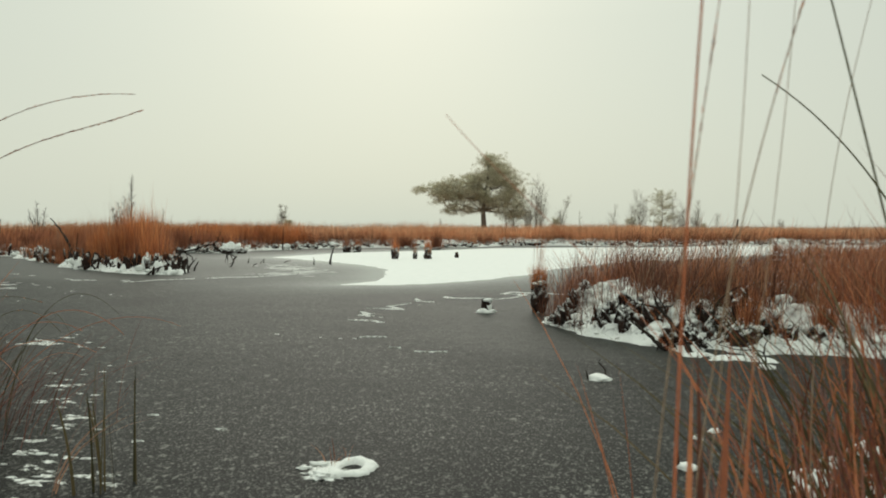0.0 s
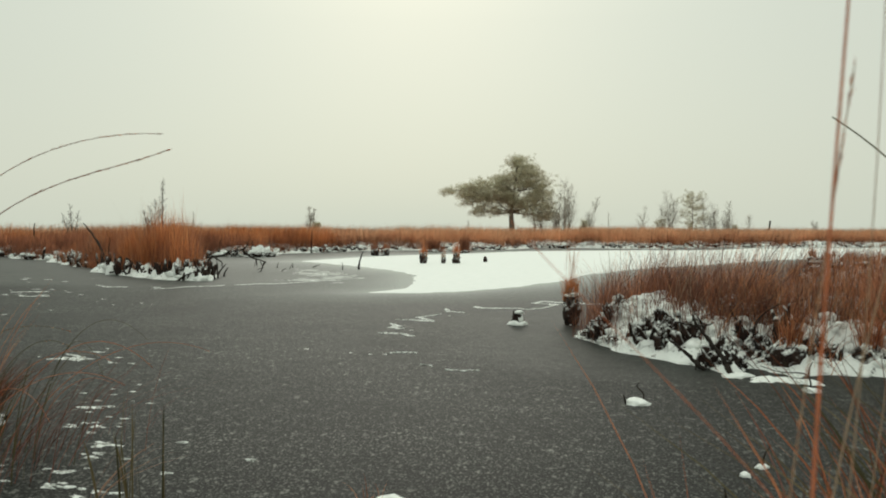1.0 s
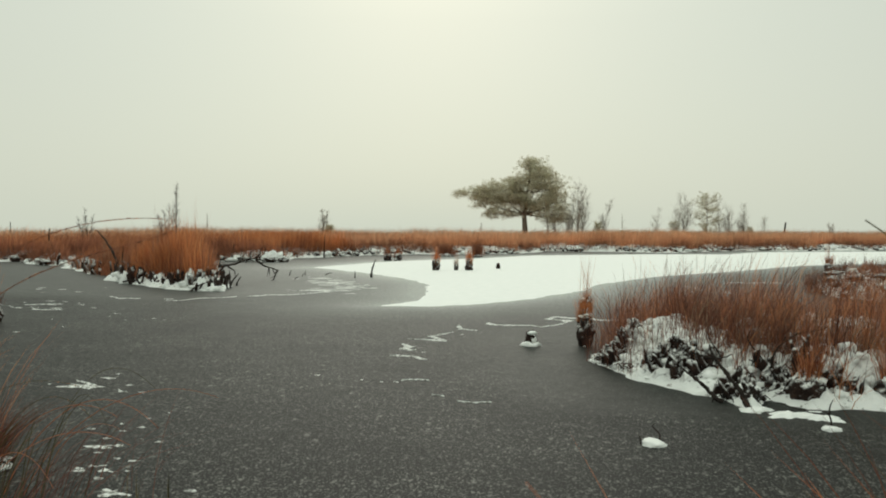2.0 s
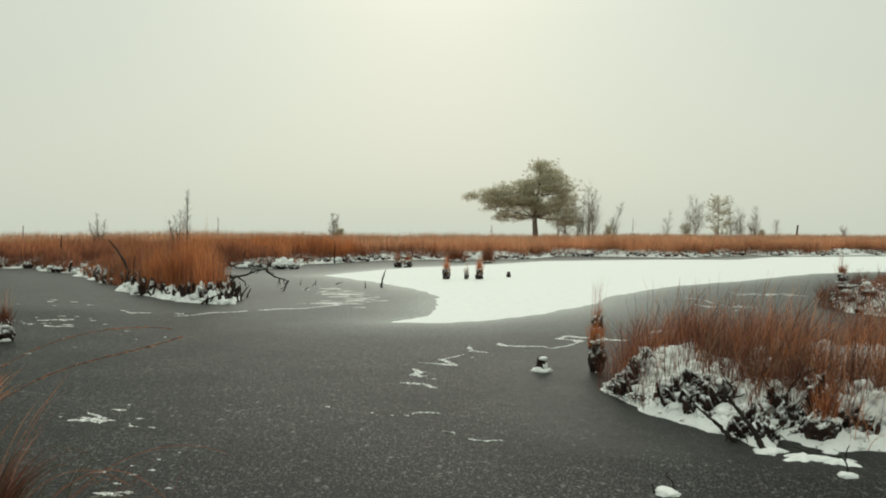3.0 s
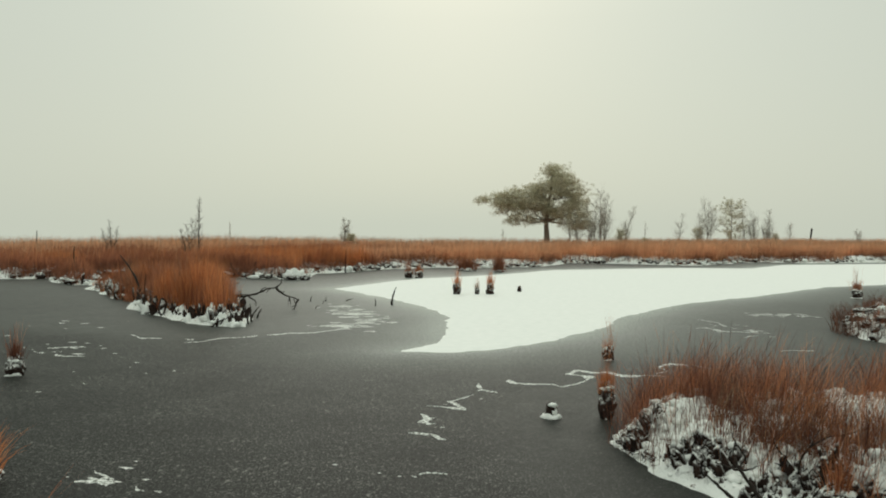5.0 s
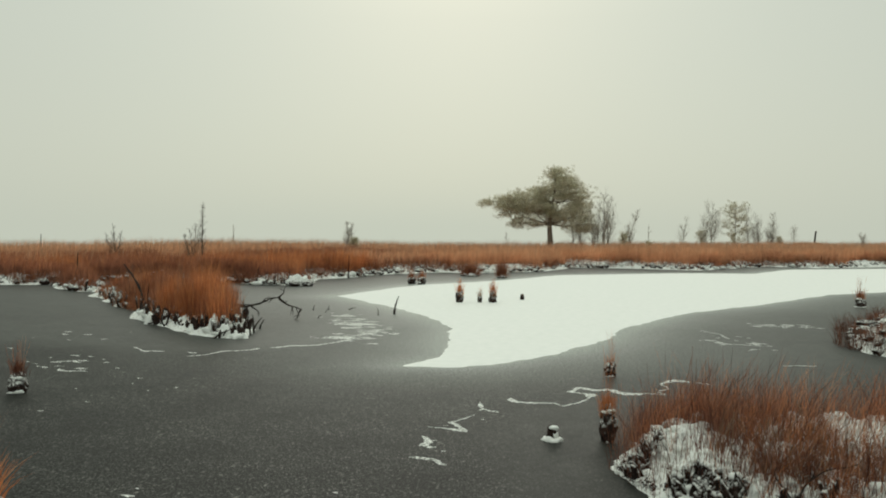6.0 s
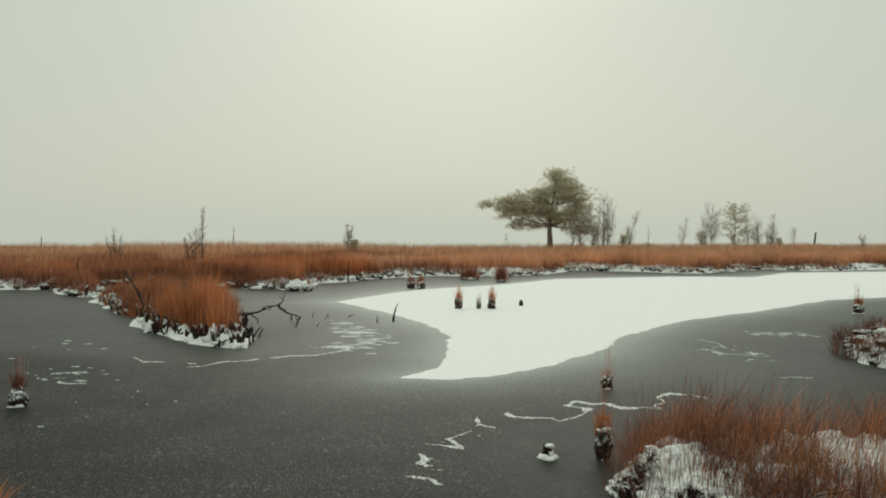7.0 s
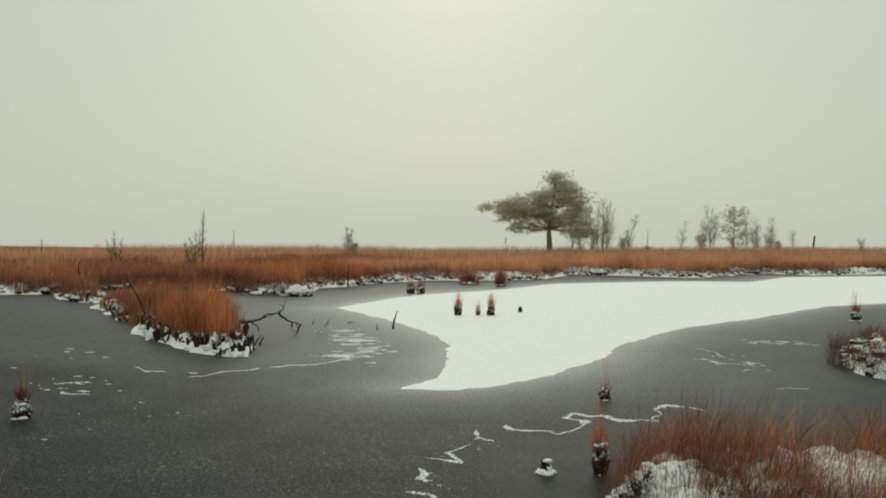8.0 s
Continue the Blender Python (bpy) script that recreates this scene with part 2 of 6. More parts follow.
def vnoise(x, y, seed=0):
    x, y = np.asarray(x, float) + 17.3 * seed, np.asarray(y, float) + 31.7 * seed
    i, j = np.floor(x).astype(int), np.floor(y).astype(int)
    u, v = x - i, y - j
    u, v = u * u * (3 - 2 * u), v * v * (3 - 2 * v)
    g = lambda a, b: _table[a % 256, b % 256]
    return (g(i, j) * (1 - u) + g(i + 1, j) * u) * (1 - v) + (g(i, j + 1) * (1 - u) + g(i + 1, j + 1) * u) * v


def fbm(x, y, scale, octaves=4, seed=0):
    """Noise from about -1 to 1; scale: waves a metre."""
    out, amp, total = 0.0, 1.0, 0.0
    for k in range(octaves):
        out = out + amp * (2 * vnoise(np.asarray(x) * scale * 2**k, np.asarray(y) * scale * 2**k, seed + k) - 1)
        total += amp
        amp *= 0.5
    return out / total * 1.6


def inside_by(poly, x, y):
    """Metres inside the outline (negative: outside)."""
    p = np.asarray(poly, float)
    q = np.roll(p, -1, 0)
    best, inside = np.full(np.shape(x), 1e9), np.zeros(np.shape(x), bool)
    for (ax, ay), (bx, by) in zip(p, q):
        dx, dy = bx - ax, by - ay
        s = np.clip(((x - ax) * dx + (y - ay) * dy) / (dx * dx + dy * dy + 1e-12), 0, 1)
        best = np.minimum(best, np.hypot(x - ax - s * dx, y - ay - s * dy))
        if dy:
            inside ^= ((ay > y) != (by > y)) & (x < ax + (y - ay) / dy * dx)
    return np.where(inside, best, -best)


def smooth(a, b, v):
    s = np.clip((v - a) / (b - a), 0, 1)
    return s * s * (3 - 2 * s)


def sheet(name, xs, ys, height, material, attr=None, keep=None):
    """A height field over the lines xs and ys, with optional float attributes."""
    X, Y = np.meshgrid(xs, ys)
    Z = height(X, Y)
    nx, ny = len(xs), len(ys)
    i = (np.arange(ny - 1)[:, None] * nx + np.arange(nx - 1)).ravel()
    f = np.stack([i, i + 1, i + nx + 1, i + nx], 1)
    if keep is not None:
        k = keep(X, Y, Z).ravel()
        f = f[k[f].any(1)]
    V = np.stack([X.ravel(), Y.ravel(), Z.ravel()], 1)
    layers = [] if attr is None else [attr] if isinstance(attr, tuple) else attr
    used = np.zeros(len(V), bool)
    used[f] = True
    idx = np.cumsum(used) - 1
    ob = mesh_object(name, V[used], idx[f], material)
    for title, value in layers:
        a = ob.data.attributes.new(title, "FLOAT", "POINT")
        a.data.foreach_set("value", value(X, Y).ravel()[used].astype(np.float32))
    return ob


def lines(*parts):
    """Grid lines: parts of (start, stop, step)."""
    out = [np.arange(a, b, s) for a, b, s in parts]
    return np.unique(np.round(np.concatenate(out), 4))


def blades(base, height, width, lean, bend=1.0, segments=3, head=0.0, face=None, r=rng):
    """Grass blades as tapered, bent strips. lean: (N, 2) sideways reach as a share of the height. head: a swollen seed head's share."""
    base, n = np.asarray(base, float), len(base)
    height, width = np.broadcast_to(height, n), np.broadcast_to(width, n)
    yaw = r.uniform(0, 2 * np.pi, n) if face is None else face + r.normal(0, 0.6, n)
    side = np.stack([np.cos(yaw), np.sin(yaw), 0 * yaw], 1)
    rows = []
    for k in range(segments):
        t = k / segments
        c = base.copy()
        c[:, :2] += lean * (height * (0.35 * t + 0.65 * t ** (1 + bend)))[:, None]
        c[:, 2] += height * t * (1 - 0.25 * t * np.clip(np.hypot(*lean.T), 0, 1.2))
        w = width * (1 - 0.55 * t)
        if head:
            w = width * (0.45 + (head if t > 0.6 else 0))
        rows += [c - side * (w / 2)[:, None], c + side * (w / 2)[:, None]]
    c = base.copy()
    c[:, :2] += lean * height[:, None]
    c[:, 2] += height * (1 - 0.25 * np.clip(np.hypot(*lean.T), 0, 1.2))
    rows.append(c)
    V = np.stack(rows, 1)
    m = 2 * segments + 1
    F = []
    for k in range(segments - 1):
        a = 2 * k
        F += [(a, a + 1, a + 3), (a, a + 3, a + 2)]
    F.append((2 * segments - 2, 2 * segments - 1, 2 * segments))
    F = np.array(F)[None] + (np.arange(n) * m)[:, None, None]
    return V.reshape(-1, 3), F.reshape(-1, 3)


def join(parts):
    V, F, o = [], [], 0
    for v, f in parts:
        V.append(v), F.append(np.asarray(f) + o)
        o += len(v)
    return np.concatenate(V), np.concatenate(F)


def tube(points, radii, sides=6):
    """A tapered limb along points, with closed ends."""
    P, R = np.asarray(points, float), np.broadcast_to(radii, len(points))
    d = np.gradient(P, axis=0)
    d /= np.linalg.norm(d, axis=1)[:, None] + 1e-9
    ref = np.where(np.abs(d[:, 2:3]) > 0.9, [[1.0, 0, 0]], [[0, 0, 1.0]])
    u = np.cross(d, ref)
    u /= np.linalg.norm(u, axis=1)[:, None] + 1e-9
    w = np.cross(d, u)
    a = np.arange(sides) / sides * 2 * np.pi
    V = P[:, None] + R[:, None, None] * (np.cos(a)[None, :, None] * u[:, None] + np.sin(a)[None, :, None] * w[:, None])
    n, F = len(P), []
    for i in range(n - 1):
        for j in range(sides):
            k = (j + 1) % sides
            F += [(i * sides + j, i * sides + k, (i + 1) * sides + k), (i * sides + j, (i + 1) * sides + k, (i + 1) * sides + j)]
    V = np.concatenate([V.reshape(-1, 3), P[:1], P[-1:]])
    for j in range(sides):
        k = (j + 1) % sides
        F += [(n * sides, k, j), (n * sides + 1, (n - 1) * sides + j, (n - 1) * sides + k)]
    return V, np.array(F)


def curve_through(points, n=12, wobble=0.0, r=rng):
    """A smooth line through the given points."""
    P = np.asarray(points, float)
    P = np.concatenate([[2 * P[0] - P[1]], P, [2 * P[-1] - P[-2]]])
    out = []
    for i in range(1, len(P) - 2):
        for s in np.arange(n) / n:
            a, b, c, d = P[i - 1 : i + 3]
            out.append(0.5 * (2 * b + (c - a) * s + (2 * a - 5 * b + 4 * c - d) * s**2 + (3 * b - a - 3 * c + d) * s**3))
    out.append(P[-2])
    out = np.array(out)
    return out + r.normal(0, wobble, out.shape) if wobble else out


def blob(size, amp=0.25, freq=2.0, seed=0, flat=None, level=3):
    """A lumpy rounded body of the given half sizes; flat: cut level below which it is pressed flat."""
    bm = bmesh.new()
    bmesh.ops.create_icosphere(bm, subdivisions=level, radius=1)
    for v in bm.verts:
        k = 1 + amp * noise.fractal(v.co * freq + Vector((seed * 7.1, seed * 3.3, seed)), 0.6, 2.0, 4)
        v.co = Vector((v.co.x * size[0] * k, v.co.y * size[1] * k, v.co.z * size[2] * k))
        if flat is not None and v.co.z < flat:
            v.co.z = flat
    V = np.array([v.co[:] for v in bm.verts])
    F = np.array([[v.index for v in f.verts] for f in bm.faces])
    bm.free()
    return V, F


def foot(radius, high, seed, sides=30, rings=18, waist=0.66):
    """A ragged, furrowed pillar of peat, narrower at the ice and frayed on top."""
    V, F = [], []
    for j in range(rings):
        t = j / (rings - 1)
        prof = waist + (1.08 - waist) * math.sin(math.pi * min(1.0, 0.12 + t * 0.72)) - 0.55 * max(0.0, t - 0.82) / 0.18 * 0.6
        for i in range(sides):
            a = i / sides * 2 * math.pi
            q = Vector((1.5 * math.cos(a), 1.5 * math.sin(a), 1.1 * t * high / radius * 0.5 + seed * 3.7))
            k = prof * (1 + 0.42 * noise.fractal(q, 0.7, 2.1, 3) + 0.20 * noise.fractal(q * 3.2, 0.6, 2.1, 3))
            z = high * t * (1 + 0.22 * noise.noise(q * 1.7)) - 0.03 * (1 - t)
            V.append((radius * k * math.cos(a), radius * k * math.sin(a), z))
    V.append((0, 0, high * 1.0))
    for j in range(rings - 1):
        for i in range(sides):
            k = (i + 1) % sides
            F += [(j * sides + i, j * sides + k, (j + 1) * sides + k), (j * sides + i, (j + 1) * sides + k, (j + 1) * sides + i)]
    top = (rings - 1) * sides
    F += [(top + i, top + (i + 1) % sides, len(V) - 1) for i in range(sides)]
    return np.array(V), np.array(F)


# ---- the lie of the land ----
MOOR_EDGE = [(-400, 25), (-60, 25), (-30, 24.2), (-19.1, 23.4), (-17.6, 23.9), (-16.3, 22.5), (-15.2, 21.7), (-14.4, 21.8), (-15.2, 23.4),
             (-17.0, 25.6), (-16.2, 27.2), (-13.6, 27.0), (-11.8, 26.1), (-10.7, 26.1), (-10.0, 25.9), (-9.3, 26.1), (-10.2, 29.2),
             (-9.4, 30.4), (-8.2, 33.3), (-6.6, 35.4), (-5.2, 35.3), (-3.6, 36.2), (-2.2, 37.5), (-1, 41.8), (1.6, 42), (4.3, 41.3),
             (5.4, 41.2), (7.5, 44.3), (9.4, 46.5), (12, 46.2), (16.4, 48.8), (30, 51), (60, 48), (400, 48), (400, 2500), (-400, 2500)]
ISLET_EDGE = [(-13.9, 20.7), (-13.0, 19.8), (-11.6, 18.1), (-10.4, 17.1), (-8.9, 15.1), (-8.2, 14.8), (-7.2, 14.0), (-6.6, 13.6), (-6.05, 13.6),
              (-6.3, 14.5), (-7.3, 16.5), (-8.5, 18.2), (-10.2, 19.7), (-12.2, 20.9), (-13.4, 21.2)]
CLEARINGS = ((-18.6, 35.8, 1.6, 1.3), (-14.6, 36.6, 0.9, 0.8), (-24.0, 27.2, 1.2, 0.7))
BANK_EDGE = [(0.21, 7.15), (0.30, 6.85), (0.45, 6.6), (0.57, 6.2), (0.9, 6.0), (1.05, 5.62), (1.22, 5.45), (1.36, 5.75), (1.5, 5.4),
             (1.8, 5.5), (2.15, 5.5), (2.4, 5.4), (3.2, 5.3), (4.2, 5.3), (5.2, 5.4), (6.2, 6.0), (6.0, 7.8), (4.6, 8.7), (3.2, 8.8),
             (2.2, 8.7), (1.4, 8.6), (0.8, 8.4), (0.42, 8.1), (0.3, 7.6)]
FAR_BANK_EDGE = [(5.2, 17.6), (4.75, 16.6), (4.6, 15.6), (4.45, 14.8), (4.7, 14.1), (5.8, 13.5), (8, 13), (12, 14), (13, 17.5), (10, 18.6), (7.5, 18.4), (6.2, 18.2)]
NEAR_EDGE = [(-90, 1.4), (-4, 1.6), (-2.6, 1.9), (-1.6, 1.5), (-0.6, 0.9), (0.3, 0.9), (0.75, 1.8), (1.0, 2.5), (1.4, 2.8), (2.2, 2.8),
             (4, 2.5), (90, 2), (90, -90), (-90, -90)]


def land_in(x, y):
    """Metres inside the moor's shore or the islet before it."""
    return np.maximum(inside_by(MOOR_EDGE, x, y), inside_by(ISLET_EDGE, x, y))


def cleared(x, y):
    """1 in the small snowy clearings of the moor."""
    out = 0.0
    for cx, cy, sx, sy in CLEARINGS:
        out = np.maximum(out, 1 - smooth(0.6, 1.1, np.hypot((x - cx) / sx, (y - cy) / sy) + 0.3 * fbm(x, y, 1.2, 3, 13)))
    return out


def crest(x):
    """How far off the moor stops rising."""
    return np.clip(62 + 0.6 * x, 38, 85)


def moor_height(x, y):
    d = land_in(x, y) + 0.22 * fbm(x, y, 0.9, 4, 2)
    z = -0.30 + 0.36 * smooth(-0.5, 0.25, d) + 0.27 * smooth(0.15, 0.8, d)
    z = z + (0.09 * fbm(x, y, 1.6, 4, 5) + 0.05 * fbm(x, y, 5.0, 3, 9)) * smooth(-0.1, 0.5, d)
    z = z + 0.10 * fbm(x, y, 0.12, 3, 4) * smooth(2, 8, d)
    return z - 0.032 * np.clip(y - crest(x) - 3, 0, None)


def moor_snow(x, y):
    d = land_in(x, y) + 0.4 * fbm(x, y, 0.8, 3, 7)
    patch = smooth(0.55, 0.75, fbm(x, y, 0.35, 3, 12)) * (1 - smooth(4, 9, d))
    neck = smooth(-9.5, -11.5, x) * smooth(0.10, 0.35, inside_by(ISLET_EDGE, x, y))
    behind = smooth(24.5, 25.5, y) * smooth(29.5, 28.0, y) * smooth(-11.3, -12.2, x) * smooth(-18.5, -17.0, x)
    return np.clip((1.1 * (1 - smooth(0.9, 2.2, d)) + patch) * (1 - 0.85 * neck) * (1 - 0.93 * behind) + cleared(x, y), 0, 1)


def bank_height(edge, rise, seed, rough=1.0, lumps=0.0, slope=0.36):
    def height(x, y):
        d = inside_by(edge, x, y) + 0.07 * fbm(x, y, 2.2, 4, seed) + 0.04 * fbm(x, y, 6.5, 3, seed + 1)
        z = -0.10 + 0.125 * smooth(-0.12, 0.06, d) + rise * smooth(0.06, slope, d)
        z = z + rough * (0.08 * fbm(x, y, 2.6, 4, seed + 3) + 0.055 * fbm(x, y, 9, 4, seed + 5)) * smooth(0.08, 0.3, d)
        if lumps:
            z = z + lumps * (np.abs(fbm(x, y, 5.5, 2, seed + 11)) + 0.5 * np.abs(fbm(x, y, 13, 2, seed + 13))) * smooth(0.03, 0.15, d)
        return z + 0.03 * fbm(x, y, 3.0, 3, seed + 8) * smooth(-0.02, 0.1, d)
    return height


bank_z = bank_height(BANK_EDGE, 0.20, 20, 0.80, 0.065, 0.46)
far_bank_z = bank_height(FAR_BANK_EDGE, 0.16, 40, 1.0, 0.12, 0.5)
near_z = bank_height(NEAR_EDGE, 0.10, 60, 0.7)
ones = lambda x, y: np.ones_like(x)

ground = sheet("ground",
               lines((-400, -60, 20), (-60, -26, 2), (-26, 22, 0.18), (22, 60, 1.5), (60, 401, 20)),
               lines((-60, 10, 4), (12, 52, 0.18), (52, 95, 0.8), (95, 200, 10), (200, 2500, 120)),
               moor_height, MOOR, ("snow", moor_snow))
tagged(ground, "brown moor with snow lying along its frayed shore", "ground", kind="structure")
bank = sheet("bank_1", lines((-0.1, 3.6, 0.022), (3.6, 6.8, 0.12)), lines((4.9, 8.4, 0.022), (8.4, 9.2, 0.05)), bank_z, BANK, ("snow", ones), lambda X, Y, Z: Z > -0.06)
tagged(bank, "peat bank under lumpy wet snow at the ice", "bank", kind="structure")
far_bank = sheet("bank_2", lines((4.2, 13.6, 0.09)), lines((12.4, 22, 0.09)), far_bank_z, BANK, ("snow", lambda x, y: smooth(-0.1, 0.3, fbm(x, y, 1.1, 4, 44) + 0.35 * smooth(15.6, 14.4, y) - 0.45 * smooth(15.2, 16.5, y))), lambda X, Y, Z: Z > -0.06)
tagged(far_bank, "low snowy peat bank with thin russet grass", "bank", kind="structure")
near_bank = sheet("bank_3", lines((-60, -14, 2), (-14, -4, 0.5), (-4, 4, 0.06), (4, 14, 0.5), (14, 61, 2)), lines((-60, -12, 2), (-12, -1, 0.5), (-1, 3.4, 0.06)), near_z, BANK, ("snow", ones), lambda X, Y, Z: Z > -0.06)
tagged(near_bank, "snowy shore with rushes and dead grass", "bank", kind="structure")

# ---- ice and the snow lying on it ----
SNOW_EDGE = [(-2.65, 11.6), (-2.25, 12.6), (-2.48, 14.1), (-2.72, 16.0), (-3.27, 17.3), (-3.9, 18.35), (-4.75, 19.6), (-5.9, 21.0), (-7.25, 22.5), (-6.93, 24.0),
             (-6.4, 26.3), (-5.6, 28), (-4.4, 29.4), (-3.1, 31.5), (-1.4, 35), (4.0, 38.4), (7.4, 39.2), (9.8, 43.6), (15.6, 46.8), (30, 49),
             (45, 46), (40, 36), (20, 32.5), (9.8, 29.1), (7.35, 27.2), (5.85, 25), (4.33, 22.8), (3.28, 21.6), (2.15, 20.1), (1.23, 18.05), (0.71, 16.9),
             (0.24, 15), (-0.33, 13.6), (-0.99, 12.6), (-1.44, 12.0), (-1.9, 11.7)]


def snow_depth(x, y):
    d = inside_by(SNOW_EDGE, x, y) + 0.06 * fbm(x, y, 1.1, 5, 81) + 0.055 * fbm(x * 0.35, y, 5, 4, 84)
    return np.clip(0.10 * d, -0.02, 0.012) + 0.012 * smooth(0.2, 1.5, d) + 0.004 * fbm(x, y, 0.8, 3, 83) * smooth(0.1, 0.6, d)


def ice_frost_and_sheen(x, y):
    d = np.clip(-inside_by(SNOW_EDGE, x, y), 0, None)
    # terms growing with y paint far ice lighter, in place of grazing sheen
    wide = (0.30 - 0.12 * smooth(0.5, 3.5, x)) * np.exp(-d / 3.6) * smooth(9, 14, y)
    return np.clip(0.60 * np.exp(-d / 0.6) + 0.18 * np.exp(-d / 1.6) + wide + 0.06 * smooth(8, 19, y) + 0.05 * fbm(x, y, 0.25, 4, 90) * smooth(6, 14, y), 0, 1)


def ice_grain(x, y):
    """How thick the frost flecks lie: thick on the open ice, thin beyond the cracks and in the lee of the banks."""
    wob = 0.5 * fbm(x, y, 0.5, 4, 92)
    crack = np.interp(x, [-40, -9, -7.4, -6.1, -5.3, -4.3, -3.6], [11, 12.2, 12.1, 11.8, 12.6, 13.8, 16.5])
    west = smooth(-0.5, 0.6, y - crack + 0.7 * wob) * smooth(-3.3, -4.2, x)
    line = np.interp(y, [4.5, 5.3, 6, 7, 8.2, 9, 9.6, 10.4], [3, -0.4, -1.0, -1.25, -1.25, -1.0, -0.5, 0.9])
    lee = smooth(-0.1, 0.7, x - line + 0.5 * wob) * smooth(4.6, 5.4, y) * smooth(10.9, 10.0, y)
    east = smooth(1.6, 2.9, x - 0.08 * (y - 12) + wob) * smooth(9.0, 11.0, y)
    return np.clip(1 - 0.90 * west - 0.42 * lee - 0.80 * east, 0.06, 1)


ice = sheet("water", lines((-200, -24, 8), (-24, 24, 0.22), (24, 201, 8)), lines((-60, 0, 3), (0, 54, 0.22)),
            lambda x, y: 0 * x, ICE, [("frost", ice_frost_and_sheen), ("grain", ice_grain)])
tagged(ice, "dark grey frozen pond with fine frost specks", "ice", kind="structure")
snow_field = sheet("snow_field", lines((-8, 12, 0.09), (12, 46, 0.8)), lines((11, 24, 0.09), (24, 50, 0.25)), snow_depth, SNOW, None, lambda X, Y, Z: Z > -0.015)
tagged(snow_field, "smooth white snow field lying on the frozen pond", "snow", kind="structure")


def snow_seam(name, points, width, label, r):
    """A narrow, uneven line of snow caught along a crack in the ice."""
    Q = np.asarray(points, float)
    n = 18 * (len(Q) - 1) + 1
    P = np.stack([np.interp(np.linspace(0, len(Q) - 1, n), np.arange(len(Q)), Q[:, k]) for k in (0, 1)], 1)
    P = P + np.stack([0.030 * fbm(P[:, 0], P[:, 1], 6, 4, 5), 0.055 * fbm(P[:, 0], P[:, 1], 6, 4, 8)], 1)
    d = np.gradient(P, axis=0)
    d /= np.linalg.norm(d, axis=1)[:, None] + 1e-9
    side = np.stack([-d[:, 1], d[:, 0]], 1)
    w = width * (1.2 - 0.35 * smooth(10.5, 12, Q[0, 1])) * np.clip(0.45 + 1.0 * fbm(P[:, 0], P[:, 1], 3.0, 4, 15), 0.20, 1) * np.minimum(1, np.minimum(np.arange(n) + 0.6, n - np.arange(n) - 0.4) / 8)
    jag = [1 + 0.55 * fbm(np.arange(n) * 0.8, np.full(n, 3.0 * s + points[0][1]), 1, 3, s) for s in (1, 2)]
    rows = [np.c_[P + side * (w * s * jag[s > 0])[:, None], np.full(n, z)] for s, z in ((-0.5, -0.003), (-0.25, 0.006), (0.2, 0.007), (0.5, -0.003))]
    V = np.stack(rows, 1).reshape(-1, 3)
    F = [(i * 4 + j, i * 4 + j + 1, (i + 1) * 4 + j + 1, (i + 1) * 4 + j) for i in range(n - 1) for j in range(3)]
    return tagged(mesh_object(name, V, F, THIN_SNOW), label, "snow", "snow seams on the ice")


